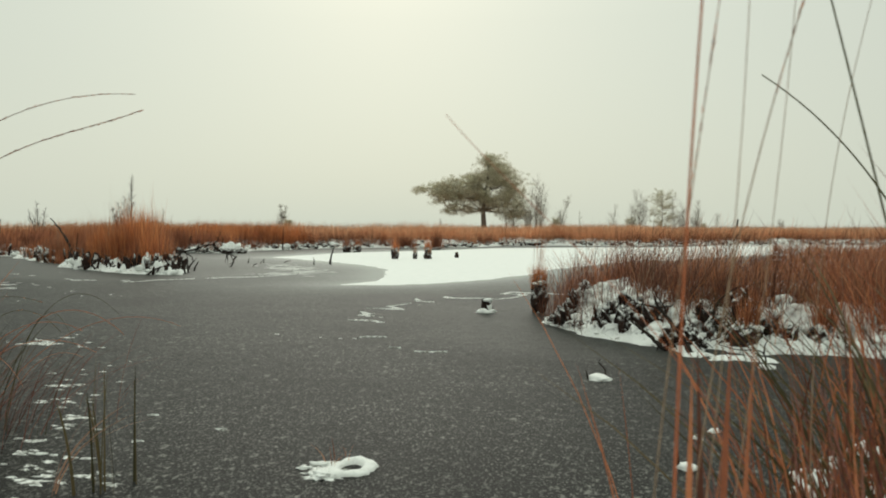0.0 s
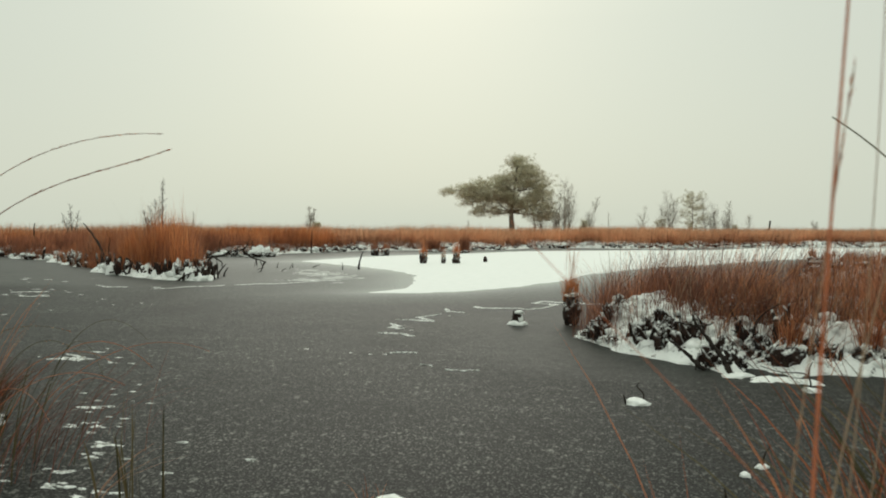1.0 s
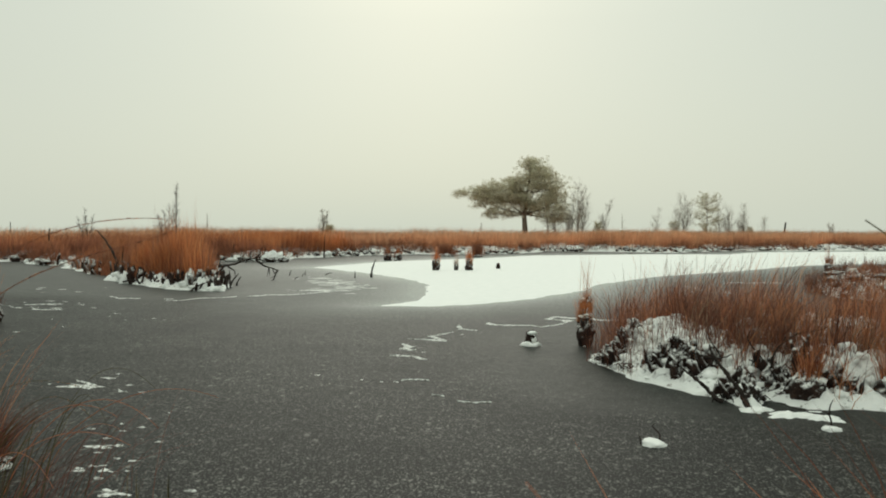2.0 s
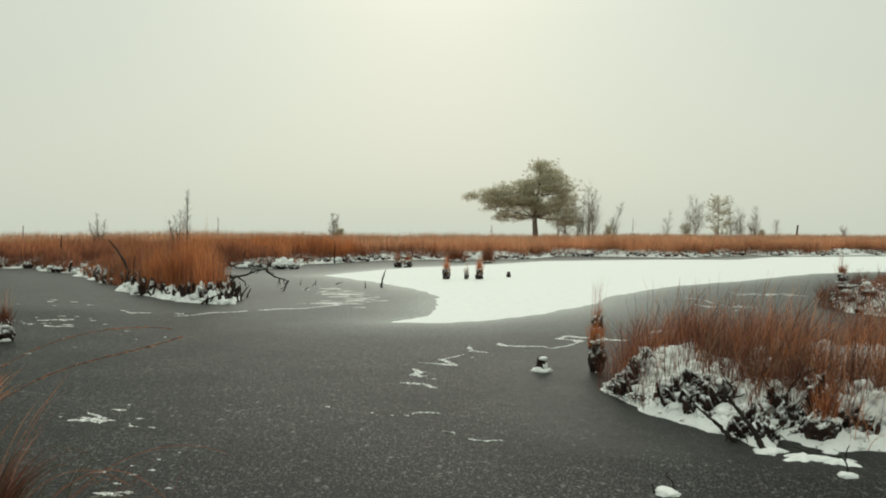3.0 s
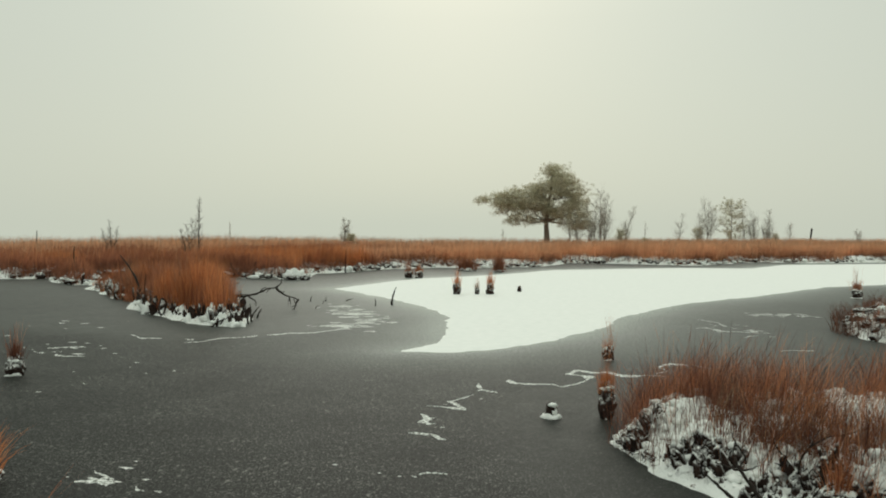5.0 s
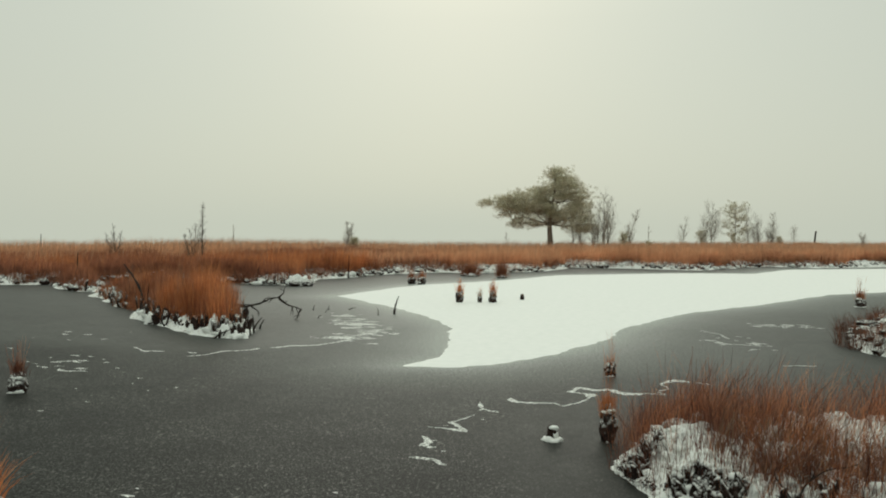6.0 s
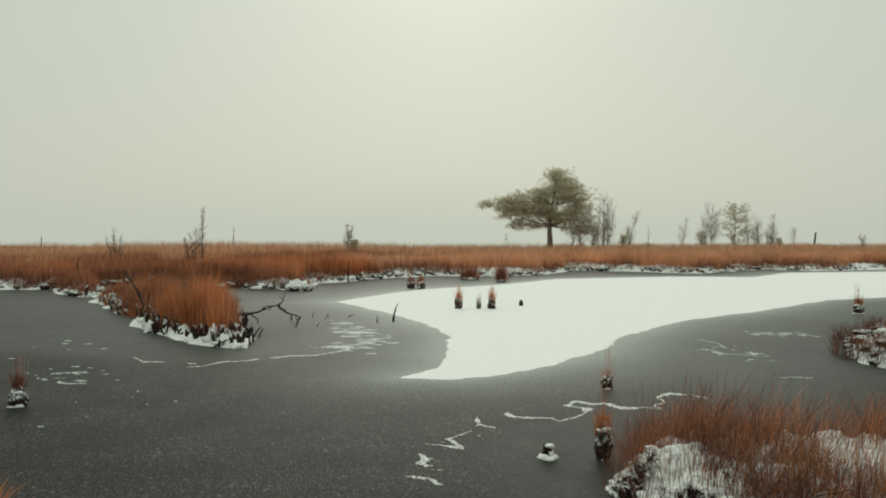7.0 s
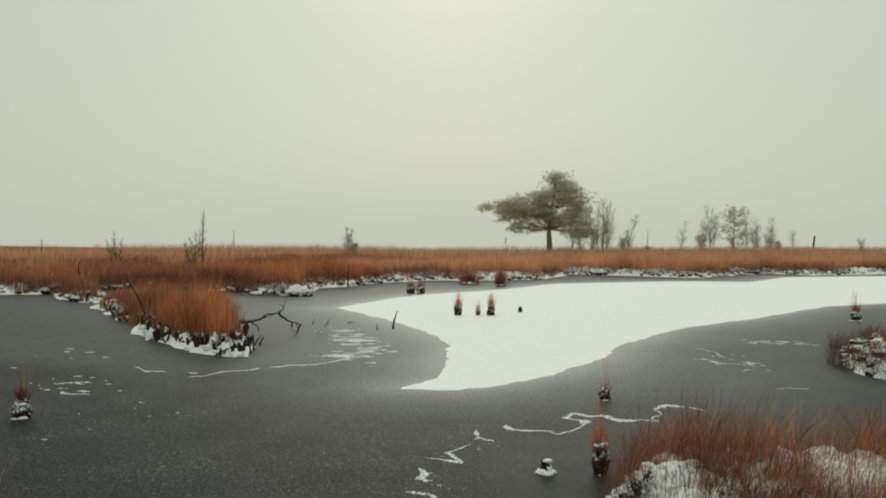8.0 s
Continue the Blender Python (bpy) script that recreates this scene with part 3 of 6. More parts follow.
seam_r = np.random.default_rng(11)
SEAM = "thin winding seam of snow along an ice crack"
for pts, w in (
    ([(-0.91, 9.79), (-0.86, 9.62), (-0.61, 9.56), (-0.37, 9.59), (-0.25, 9.47), (-0.08, 9.71), (0.04, 10.16), (-0.2, 10.3), (-0.12, 10.53),
      (0.24, 10.50), (0.43, 10.34), (0.70, 10.42), (0.94, 10.40), (0.86, 10.50), (1.01, 10.79), (0.95, 11.11), (1.12, 11.35), (1.36, 11.32)], 0.115),
    ([(1.40, 11.3), (1.55, 11.2), (1.62, 11.05)], 0.05),
    ([(-1.52, 7.14), (-1.32, 7.09), (-1.14, 6.94)], 0.07),
    ([(-1.57, 7.83), (-1.46, 7.70), (-1.50, 7.56), (-1.36, 7.53)], 0.075),
    ([(-1.60, 8.2), (-1.40, 8.18), (-1.18, 8.11), (-1.30, 8.32), (-1.38, 8.48), (-1.19, 8.81)], 0.085),
    ([(-1.24, 9.46), (-1.16, 9.18), (-0.96, 8.99)], 0.08), ([(-1.14, 9.16), (-1.20, 9.02)], 0.06),
    ([(-1.2, 5.98), (-1.08, 6.06), (-0.98, 6.03)], 0.05),
    ([(-0.87, 5.52), (-0.76, 5.42)], 0.05),
    ([(-0.68, 5.36), (-0.56, 5.30), (-0.44, 5.34)], 0.06),
    ([(-7.41, 12.28), (-7.2, 12.1), (-6.97, 11.95), (-6.69, 12.01)], 0.075),
    ([(-6.28, 12.05), (-6.2, 12.0), (-6.12, 12.03)], 0.09),
    ([(-6.1, 11.71), (-5.9, 11.84), (-5.78, 12.23), (-5.6, 12.33), (-5.42, 12.46), (-5.34, 12.68)], 0.08),
    ([(-5.22, 12.8), (-5.0, 13.0), (-4.56, 13.27), (-4.31, 13.76), (-4.06, 14.34)], 0.09),
    ([(-4.9, 14.05), (-4.6, 14.1), (-4.35, 14.4)], 0.12),
    ([(-7.3, 10.3), (-7.03, 10.06), (-6.8, 10.2)], 0.08),
    ([(-7.75, 10.75), (-7.5, 10.85), (-7.3, 10.81)], 0.08),
    ([(2.2, 15.17), (2.42, 15.08), (2.64, 15.08), (2.98, 15.0)], 0.06),
    ([(2.18, 16.88), (2.36, 16.6), (2.51, 16.34), (2.46, 16.1), (2.58, 15.87)], 0.035),
    ([(2.66, 14.47), (2.78, 14.55), (2.85, 14.57)], 0.05),
    ([(2.84, 12.91), (3.1, 13.03), (3.35, 13.05)], 0.03),
    ([(3.75, 17.93), (4.0, 18.1), (4.24, 18.26)], 0.06), ([(4.36, 18.5), (4.58, 18.35)], 0.08),
    ([(-3.52, 5.6), (-3.3, 5.45), (-3.24, 5.3)], 0.035),
    ([(-3.05, 5.32), (-2.93, 5.28)], 0.04),
):
    snow_seam("snow_seam", pts, w, SEAM, seam_r)


def snow_patch(r, k):
    """A flat, ragged pat of snow on the ice, 1 m across before scaling."""
    n, rings = 44, 4
    a = np.arange(n) / n * 2 * np.pi
    out = 0.5 * np.clip(1 + 1.0 * fbm(2 * np.cos(a) + 9 * k, 2 * np.sin(a), 1.1, 5, k), 0.15, 2)
    V, F = [], []
    for j in range(rings):
        s = 1 - j / rings
        V += [(c * o * s, d * o * s, z) for c, d, o, z in zip(np.cos(a), np.sin(a), out, np.full(n, (-0.02, 0.05, 0.09, 0.11)[j]))]
    V.append((0, 0, 0.115))
    for j in range(rings - 1):
        F += [(j * n + i, j * n + (i + 1) % n, (j + 1) * n + (i + 1) % n, (j + 1) * n + i) for i in range(n)]
    top = (rings - 1) * n
    F += [(top + i, top + (i + 1) % n, len(V) - 1, len(V) - 1) for i in range(n)]
    V = np.array(V)
    V[:, 2] += 0.02 * fbm(V[:, 0], V[:, 1], 5, 3, k) * (V[:, 2] > 0)
    quads = np.array([f for f in F if f[2] != f[3]])
    tris = np.concatenate([quads[:, [0, 1, 2]], quads[:, [0, 2, 3]], np.array([f[:3] for f in F if f[2] == f[3]])])
    return V, tris


patch_r = np.random.default_rng(5)
patches = []
for k in range(7):
    V, F = snow_patch(patch_r, k)
    ob = mesh_object("snow_patch", V, F, THIN_SNOW)
    ob.location, ob.scale = (-1.95 + 0.13 * k, 2.55 + 0.21 * ((3 * k) % 5), 0), (0.05, 0.03, 0.05)
    tagged(ob, "small ragged pat of snow on dark ice", "snow", "snow pats near the shore")
    patches.append(ob)


def scatter_patches(n, centre, spread, size, r, tilt=0.0):
    for _ in range(n):
        src = patches[r.integers(len(patches))]
        x, y = r.normal(0, 1, 2) * spread
        c = copy_thing(src, pose(centre[0] + x + tilt * y, centre[1] + y, 0, 0, 0, r.uniform(-25, 25)))
        s = size * r.lognormal(0, 0.45)
        c.scale = (s * 1.9, s, 0.03 + 0.05 * s)


scatter_patches(20, (-1.66, 2.85), (0.10, 0.32), 0.027, patch_r, -0.3)
scatter_patches(14, (-2.20, 3.75), (0.12, 0.28), 0.032, patch_r, -0.4)
scatter_patches(9, (-2.42, 4.3), (0.10, 0.20), 0.016, patch_r, -0.3)
scatter_patches(8, (-3.2, 5.4), (0.2, 0.25), 0.035, patch_r, -0.5)
scatter_patches(9, (-1.45, 2.5), (0.25, 0.12), 0.024, patch_r)
scatter_patches(6, (-2.1, 2.95), (0.16, 0.22), 0.038, patch_r)
scatter_patches(20, (-7.4, 10.6), (0.40, 0.40), 0.045, patch_r, -0.4)
scatter_patches(9, (-5.6, 8.9), (0.6, 0.6), 0.022, patch_r)
scatter_patches(46, (-4.75, 16.1), (0.34, 0.75), 0.095, patch_r, -0.55)
scatter_patches(16, (-4.15, 15.0), (0.18, 0.22), 0.10, patch_r, -0.3)
scatter_patches(9, (-5.6, 17.6), (0.35, 0.3), 0.08, patch_r)
scatter_patches(14, (-4.5, 14.3), (0.35, 0.2), 0.07, patch_r)
scatter_patches(18, (2.6, 15.6), (0.35, 0.55), 0.045, patch_r, -0.3)
scatter_patches(14, (4.1, 18.2), (0.45, 0.2), 0.06, patch_r)
scatter_patches(6, (-1.3, 7.6), (0.15, 0.8), 0.018, patch_r)
scatter_patches(5, (-1.35, 6.0), (0.2, 0.1), 0.018, patch_r)
scatter_patches(8, (-9.5, 13.0), (1.0, 0.7), 0.04, patch_r)


def snow_hollow():
    """A ragged pat of wet snow with a dark hollow, moulded over a sunken tussock."""
    n = 96
    a = np.arange(n) / n * 2 * np.pi
    rows = []
    for s, z in ((1.0, -0.004), (0.97, 0.010), (0.90, 0.020), (0.78, 0.026), (0.66, 0.030), (0.55, 0.029), (0.50, 0.022), (0.45, 0.012), (0.42, -0.004)):
        k = 1 + (0.16 * fbm(1.4 * np.cos(a), 1.4 * np.sin(a), 1, 3, 3) + 0.07 * fbm(5 * np.cos(a), 5 * np.sin(a), 1, 3, 8)) * (0.4 + s)
        rows.append(np.stack([0.085 * s * k * np.cos(a), 0.11 * s * k * np.sin(a), np.full(n, z)], 1))
    V = np.concatenate(rows)
    V[:, 2] *= 0.5 + 0.22 * fbm(V[:, 0], V[:, 1], 26, 4, 6)
    F = [(j * n + i, j * n + (i + 1) % n, (j + 1) * n + (i + 1) % n, (j + 1) * n + i) for j in range(8) for i in range(n)]
    return V, F


V, F = snow_hollow()
e = thing("snow_ring", (-0.525, 2.715, 0), "ring of snow moulded round a sunken tussock", "snow")
under(mesh_object("ring", V, F, SNOW), e)
for size, at, seed in (((0.062, 0.060, 0.011), (-0.070, -0.075, 0.0), 4), ((0.045, 0.026, 0.008), (-0.105, 0.035, 0.0), 5), ((0.022, 0.016, 0.006), (-0.162, -0.01, 0.0), 6)):
    v, f = blob(size, 0.75, 2.6, seed, -0.004, 4)
    under(mesh_object("tail", v + np.array(at), f, SNOW), e)
v, f = blades(np.c_[patch_r.normal(-0.06, 0.03, (14, 1)), patch_r.normal(0.05, 0.03, (14, 1)), np.zeros(14)], patch_r.uniform(0.04, 0.10, 14), 0.003, patch_r.normal(0, 0.3, (14, 2)))
under(mesh_object("blades", v, f, GRASS_RED), e)

# ---- grass of the moor and the banks ----
def field(n, box, accept, r):
    """Random places in a box for which accept() says yes."""
    out = np.zeros((0, 2))
    while len(out) < n:
        p = np.c_[r.uniform(box[0], box[1], 2 * n), r.uniform(box[2], box[3], 2 * n)]
        out = np.concatenate([out, p[accept(p[:, 0], p[:, 1])]])
    return out[:n]


def tufted(x, y, scale, lo, hi, seed, r):
    return r.random(len(x)) < smooth(lo, hi, fbm(x, y, scale, 3, seed))


def grass_stuff(name, label, xy, ground_z, height, width, material, r, wind=(0.15, 0.05), spread=0.16, segments=3, head=0.0, sink=0.03, face=None):
    z = ground_z(xy[:, 0], xy[:, 1]) - sink
    lean = np.asarray(wind) * r.uniform(0.3, 1.7, (len(xy), 1)) + r.normal(0, spread, (len(xy), 2))
    v, f = blades(np.c_[xy, z], height, width, lean, 1.0, segments, head, face, r)
    return tagged(mesh_object(name, v, f, material, False), label, "grass", kind="stuff")


gr = np.random.default_rng(21)


def moor_in(x, y, edge=0.55):
    return land_in(x, y) + 0.3 * fbm(x, y, 0.8, 3, 6) > edge


def moor_band(r, near, far):
    def accept(x, y):
        d = land_in(x, y) + 0.3 * fbm(x, y, 0.8, 3, 6) - 20 * cleared(x, y)
        seen = np.abs(x + 0.12 * y) < 0.72 * y + 4
        return (d > near) & (d < far) & (y < crest(x) + 6) & seen & (r.random(len(x)) < 0.45 + 0.55 * smooth(-0.3, 0.4, fbm(x, y, 0.5, 3, 33)))
    return accept


def heath(x, y):
    """How far dark heather and old grass take the place of the orange grass near the shore."""
    d = land_in(x, y)
    west = smooth(-4, -14, x)
    depth = (3.0 + 11.0 * west) * (1 + 0.35 * fbm(x, y, 0.11, 3, 69))
    clumps = smooth(-0.35, 0.25, fbm(x * 0.7, y, 0.30, 3, 70) + 0.45 * west)
    return (0.50 + 0.46 * west) * clumps * smooth(depth, 0.55 * depth, d)


def moor_tall(x, y):
    """The local height of the moor grass."""
    return 0.74 + 0.10 * fbm(x, y, 0.35, 3, 51) + 0.06 * fbm(x, y, 1.3, 2, 52)


# front rows along the shore, fine; the plain behind them, coarser
xy = field(52000, (-26, 26, 20.5, 52), lambda x, y: moor_band(gr, 0.5, 3.0)(x, y) & (gr.random(len(x)) > heath(x, y)), gr)
for part_xy, material, label in ((xy[xy[:, 1] < 33], GRASS_ORANGE, "dense orange purple moor grass along the shore"), (xy[xy[:, 1] >= 33], GRASS_HAZED, "orange grass along the far shore, paled for haze")):
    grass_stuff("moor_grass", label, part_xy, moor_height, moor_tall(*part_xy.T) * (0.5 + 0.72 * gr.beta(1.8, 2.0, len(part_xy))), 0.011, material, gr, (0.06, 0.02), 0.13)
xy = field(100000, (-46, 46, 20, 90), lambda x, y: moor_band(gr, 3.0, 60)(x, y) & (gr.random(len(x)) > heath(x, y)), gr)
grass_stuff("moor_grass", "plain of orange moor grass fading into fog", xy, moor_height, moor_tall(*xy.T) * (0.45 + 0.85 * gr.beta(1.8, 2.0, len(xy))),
            0.022, GRASS_HAZED, gr, (0.06, 0.02), 0.13, 2)
xy = field(30000, (-40, 40, 20.5, 80), lambda x, y: moor_band(gr, 0.6, 50)(x, y) & (gr.random(len(x)) > 0.9 * heath(x, y)), gr)
grass_stuff("moor_grass", "pale seed stalks above the moor grass", xy, moor_height, moor_tall(*xy.T) * gr.uniform(0.95, 1.30, len(xy)),
            0.008, GRASS_STALK, gr, (0.08, 0.02), 0.10, 3, 0.5)
# dark heather and old stems at the foot of the grass
xy = field(16000, (-26, 26, 13, 52), moor_band(gr, 0.25, 1.1), gr)
grass_stuff("heather", "dark wet heather stems along the snowy shore", xy, moor_height, gr.uniform(0.10, 0.34, len(xy)), 0.014, TWIG_DARK, gr, (0, 0), 0.5, 2)

# russet patches and dark dead stems among the front rows
xy = field(26000, (-26, 26, 14, 56), lambda x, y: moor_band(gr, 0.45, 7.0)(x, y) & (fbm(x, y, 0.45, 3, 66) > -0.05), gr)
grass_stuff("moor_grass", "russet patches in the orange moor grass", xy, moor_height, moor_tall(*xy.T) * gr.uniform(0.45, 0.9, len(xy)), 0.012, GRASS_RED, gr, (0.06, 0.02), 0.15)

xy = field(90000, (-34, 26, 20.5, 60), lambda x, y: moor_band(gr, 0.3, 18)(x, y) & (gr.random(len(x)) < heath(x, y)), gr)
grass_stuff("heather", "dark brown heather and old grass before the moor", xy, moor_height, moor_tall(*xy.T) * gr.uniform(0.40, 0.98, len(xy)) * (0.8 + 0.25 * fbm(*xy.T, 0.6, 3, 53)), 0.012, HEATH, gr, (0.03, 0.0), 0.22)
xy = field(4500, (-17.6, -11.4, 24.2, 28.5), lambda x, y: (inside_by(MOOR_EDGE, x, y) > 0.05) & (inside_by(MOOR_EDGE, x, y) < 0.9), gr)
grass_stuff("heather", "dark brown heather behind the peninsula", xy, moor_height, gr.uniform(0.15, 0.50, len(xy)), 0.012, HEATH, gr, (0.0, -0.1), 0.30)
xy = field(9000, (-26, 26, 20.5, 52), lambda x, y: (land_in(x, y) > 0.1) & (land_in(x, y) < 0.7) & (fbm(x, y, 0.9, 3, 39) > -0.2), gr)
grass_stuff("heather", "short brown grass hanging over the snowy shore", xy, moor_height, gr.uniform(0.12, 0.42, len(xy)), 0.012, HEATH, gr, (0.0, -0.2), 0.40)

# the peninsula
def peninsula_clumps(n, per, r, bias):
    """Roots, heights and leans of grass that grows in tall and low clumps."""
    c = field(n, (-14.2, -5.9, 13.4, 21.3), lambda x, y: (inside_by(ISLET_EDGE, x, y) > 0.14 + 0.16 * smooth(-11, -9.0, x)) & (r.random(len(x)) < bias + (1 - bias) * smooth(-10.2, -7.6, x)), r)
    east = smooth(-9.6, -7.6, c[:, 0])
    tall = (0.40 + 0.36 * east + 0.10 * smooth(0.2, 0.7, inside_by(ISLET_EDGE, *c.T))) * r.uniform(0.45, 1.25, n) + 0.14 * smooth(-7.6, -6.4, c[:, 0])
    back = c[:, 1] - np.interp(c[:, 0], [-13.9, -11.6, -8.9, -7.2, -6.05], [20.7, 18.1, 15.1, 14.0, 13.6])
    tall *= (1 - 0.18 * smooth(0.5, 2.0, back)) * (1 + 0.35 * fbm(*c.T, 0.9, 2, 56))
    wide = r.uniform(0.06, 0.20, n)
    k = np.repeat(np.arange(n), per)
    off = r.normal(0, 1, (len(k), 2)) * wide[k][:, None]
    xy = c[k] + off
    ok = inside_by(ISLET_EDGE, *xy.T) > 0.04 + 0.14 * smooth(-11, -9.0, xy[:, 0])
    lean = off * 0.15 + r.normal(0, 0.12, off.shape) + r.normal(0, 0.05, (n, 2))[k]
    return xy[ok], (tall[k] * (0.30 + 1.05 * r.beta(1.5, 2.0, len(k))))[ok], lean[ok]


def clump_grass(label, n, per, width, material, r, scale=1.0, bias=1.0):
    xy, h, lean = peninsula_clumps(n, per, r, bias)
    v, f = blades(np.c_[xy, moor_height(*xy.T) - 0.03], h * scale, width, lean, 1.0, 3, 0, None, r)
    tagged(mesh_object("moor_grass", v, f, material, False), label, "grass", kind="stuff")


clump_grass("bright orange grass in tall clumps on the peninsula", 62, 120, 0.0075, GRASS_ORANGE, gr, 1.08, 0.12)
clump_grass("russet grass between the orange clumps", 90, 100, 0.0070, GRASS_RED, gr, 0.95, 0.8)
clump_grass("dark heather under the peninsula's grass", 110, 90, 0.0075, HEATH, gr, 0.98)
clump_grass("thin pale stalks above the peninsula's grass", 60, 22, 0.0050, GRASS_STALK, gr, 1.30)
clump_grass("thin orange tips above the peninsula's grass", 60, 30, 0.0050, GRASS_ORANGE, gr, 1.35, 0.2)

# a fringe that hangs over the peninsula's snowy foot
xy = field(2600, (-15, -5.6, 13.3, 22), lambda x, y: (land_in(x, y) > 0.16) & (land_in(x, y) < 0.55) & (fbm(x, y, 2.0, 3, 38) > 0.45 * smooth(-10.5, -9.0, x) - 0.25), gr)
grass_stuff("moor_grass", "short orange grass hanging over the snow", xy, moor_height, gr.uniform(0.10, 0.38, len(xy)), 0.008, GRASS_RED, gr, (0.05, -0.25), 0.30)

# the near bank across the ice, with its open patches of snow: centre and half sizes
OPEN_SNOW = ((2.12, 7.15, 0.24, 0.15), (1.95, 7.75, 0.22, 0.14), (2.05, 8.35, 0.34, 0.20), (2.35, 8.0, 0.24, 0.22), (2.50, 7.45, 0.26, 0.28), (1.98, 6.65, 0.20, 0.13), (1.62, 6.10, 0.20, 0.14), (1.05, 6.45, 0.20, 0.18), (2.6, 6.7, 0.30, 0.28), (3.3, 7.0, 0.35, 0.35), (3.2, 8.0, 0.4, 0.25))


def open_snow(x, y):
    out = 0.0
    for cx, cy, sx, sy in OPEN_SNOW:
        out = np.maximum(out, 1 - smooth(0.55, 1.15, np.hypot((x - cx) / sx, (y - cy) / sy) + 0.35 * fbm(x, y, 2.2, 3, 17)))
    return out


def on_bank(x, y):
    d = inside_by(BANK_EDGE, x, y) + 0.12 * fbm(x, y, 1.5, 3, 75)
    back = smooth(0.20, 0.55 + 0.62 * smooth(1.25, 0.75, x), d + 0.28 * fbm(x, y, 2.6, 3, 74) + 0.65 * smooth(6.95, 7.7, y))
    clear = smooth(-0.5, 0.25, fbm(x, y, 1.5, 3, 71)) * (1 - 0.55 * smooth(-0.18, 0.20, fbm(x, y, 1.3, 3, 78)) * smooth(0.9, 1.7, x))
    return gr.random(len(x)) < back * (0.03 + 0.97 * clear**1.6) * (1 - 0.80 * open_snow(x, y))


def bank_edge_band(near, far, thin=None):
    def accept(x, y):
        d = inside_by(BANK_EDGE, x, y)
        return (d > near) & (d < far) & (fbm(x, y, 2.0, 3, 79) > (-9 if thin is None else thin))
    return accept


BANK_BOX = (0.2, 6.2, 5.4, 8.9)
for n, label, material, low, high, width, wind, spread in (
        (1300, "russet moor grass leaning over the snowy bank", GRASS_RED, 0.16, 0.46, 0.0038, (0.16, 0.03), 0.38),
        (700, "brown old grass matted on the bank", HEATH, 0.10, 0.36, 0.0040, (0.05, 0.0), 0.75),
        (2300, "dark broken stems tangled in the bank grass", GRASS_DARK, 0.14, 0.52, 0.0038, (0.08, 0.0), 0.46),
        (1500, "pale straw blades tangled in the bank grass", GRASS_STALK, 0.14, 0.44, 0.0034, (0.1, 0.0), 0.55),
        (700, "orange grass blades among the russet", GRASS_ORANGE, 0.18, 0.46, 0.0046, (0.12, 0.0), 0.35)):
    xy = field(n, BANK_BOX, on_bank, gr)
    rise = 1 + 0.35 * smooth(1.9, 3.4, xy[:, 0]) + 0.28 * fbm(*xy.T, 1.8, 3, 76)
    grass_stuff("bank_grass", label, xy, bank_z, rise * gr.uniform(low, high, len(xy)), width, material, gr, wind, spread, 4)


def bank_tufts(n, per, tall, width, material, label, r, flare=0.16):
    """Grass that springs from separate tufts, each with its own height and lean."""
    c = field(n, BANK_BOX, on_bank, r)
    k = np.repeat(np.arange(n), r.integers(per // 2, per + per // 2, n))
    off = r.normal(0, 1, (len(k), 2)) * r.uniform(0.025, 0.065, n)[k][:, None]
    xy = c[k] + off
    h = (r.uniform(*tall, n) * (1 + 0.25 * smooth(1.9, 3.4, c[:, 0])))[k] * r.uniform(0.45, 1.1, len(k))
    lean = off / 0.05 * flare + r.normal(0, 0.10, (n, 2))[k] + r.normal(0, 0.14, off.shape) + np.array([0.13, 0.02])
    v, f = blades(np.c_[xy, bank_z(*xy.T) - 0.03], h, width, lean, 1.1, 4, 0, None, r)
    tagged(mesh_object("bank_grass", v, f, material, False), label, "grass", kind="stuff")


bank_tufts(95, 19, (0.24, 0.48), 0.0040, GRASS_RED, "tufts of russet grass on the snowy bank", gr)
bank_tufts(34, 18, (0.24, 0.46), 0.0038, HEATH, "tufts of brown old grass on the bank", gr, 0.24)
bank_tufts(40, 22, (0.20, 0.40), 0.0034, GRASS_STALK, "tufts of bleached straw on the bank", gr, 0.34)
bank_tufts(40, 24, (0.24, 0.48), 0.0034, GRASS_DARK, "tufts of dark stems on the bank", gr, 0.22)
bank_tufts(50, 26, (0.10, 0.24), 0.0044, HEATH, "low brown mats of old grass on the bank", gr, 0.7)
bank_tufts(32, 26, (0.08, 0.20), 0.0036, GRASS_DARK, "low dark mats of dead stems on the bank", gr, 0.7)
bank_tufts(22, 26, (0.26, 0.46), 0.0040, GRASS_ORANGE, "tufts of orange grass on the bank", gr)
for n, material, label in ((1500, GRASS_RED, "russet tangle on the bank's far end"), (1700, HEATH, "brown tangle on the bank's far end"), (700, GRASS_STALK, "straw tangle on the bank's far end")):
    xy = field(n, (2.2, 4.2, 5.5, 7.4), lambda x, y: (inside_by(BANK_EDGE, x, y) > 0.1) & (x > 0.24 * y + 0.80) & (fbm(x, y, 2.0, 3, 73) > -0.35), gr)
    grass_stuff("bank_grass", label, xy, bank_z, gr.uniform(0.25, 0.62, len(xy)), 0.0044, material, gr, (0.05, 0.0), 0.42, 4)
xy = field(1400, BANK_BOX, on_bank, gr)
grass_stuff("bank_grass", "tall thin seed stalks above the bank", xy, bank_z, gr.uniform(0.38, 0.78, len(xy)), 0.0030, GRASS_RED, gr, (0.15, 0.04), 0.26, 5, 0.35)
xy = field(1300, BANK_BOX, on_bank, gr)
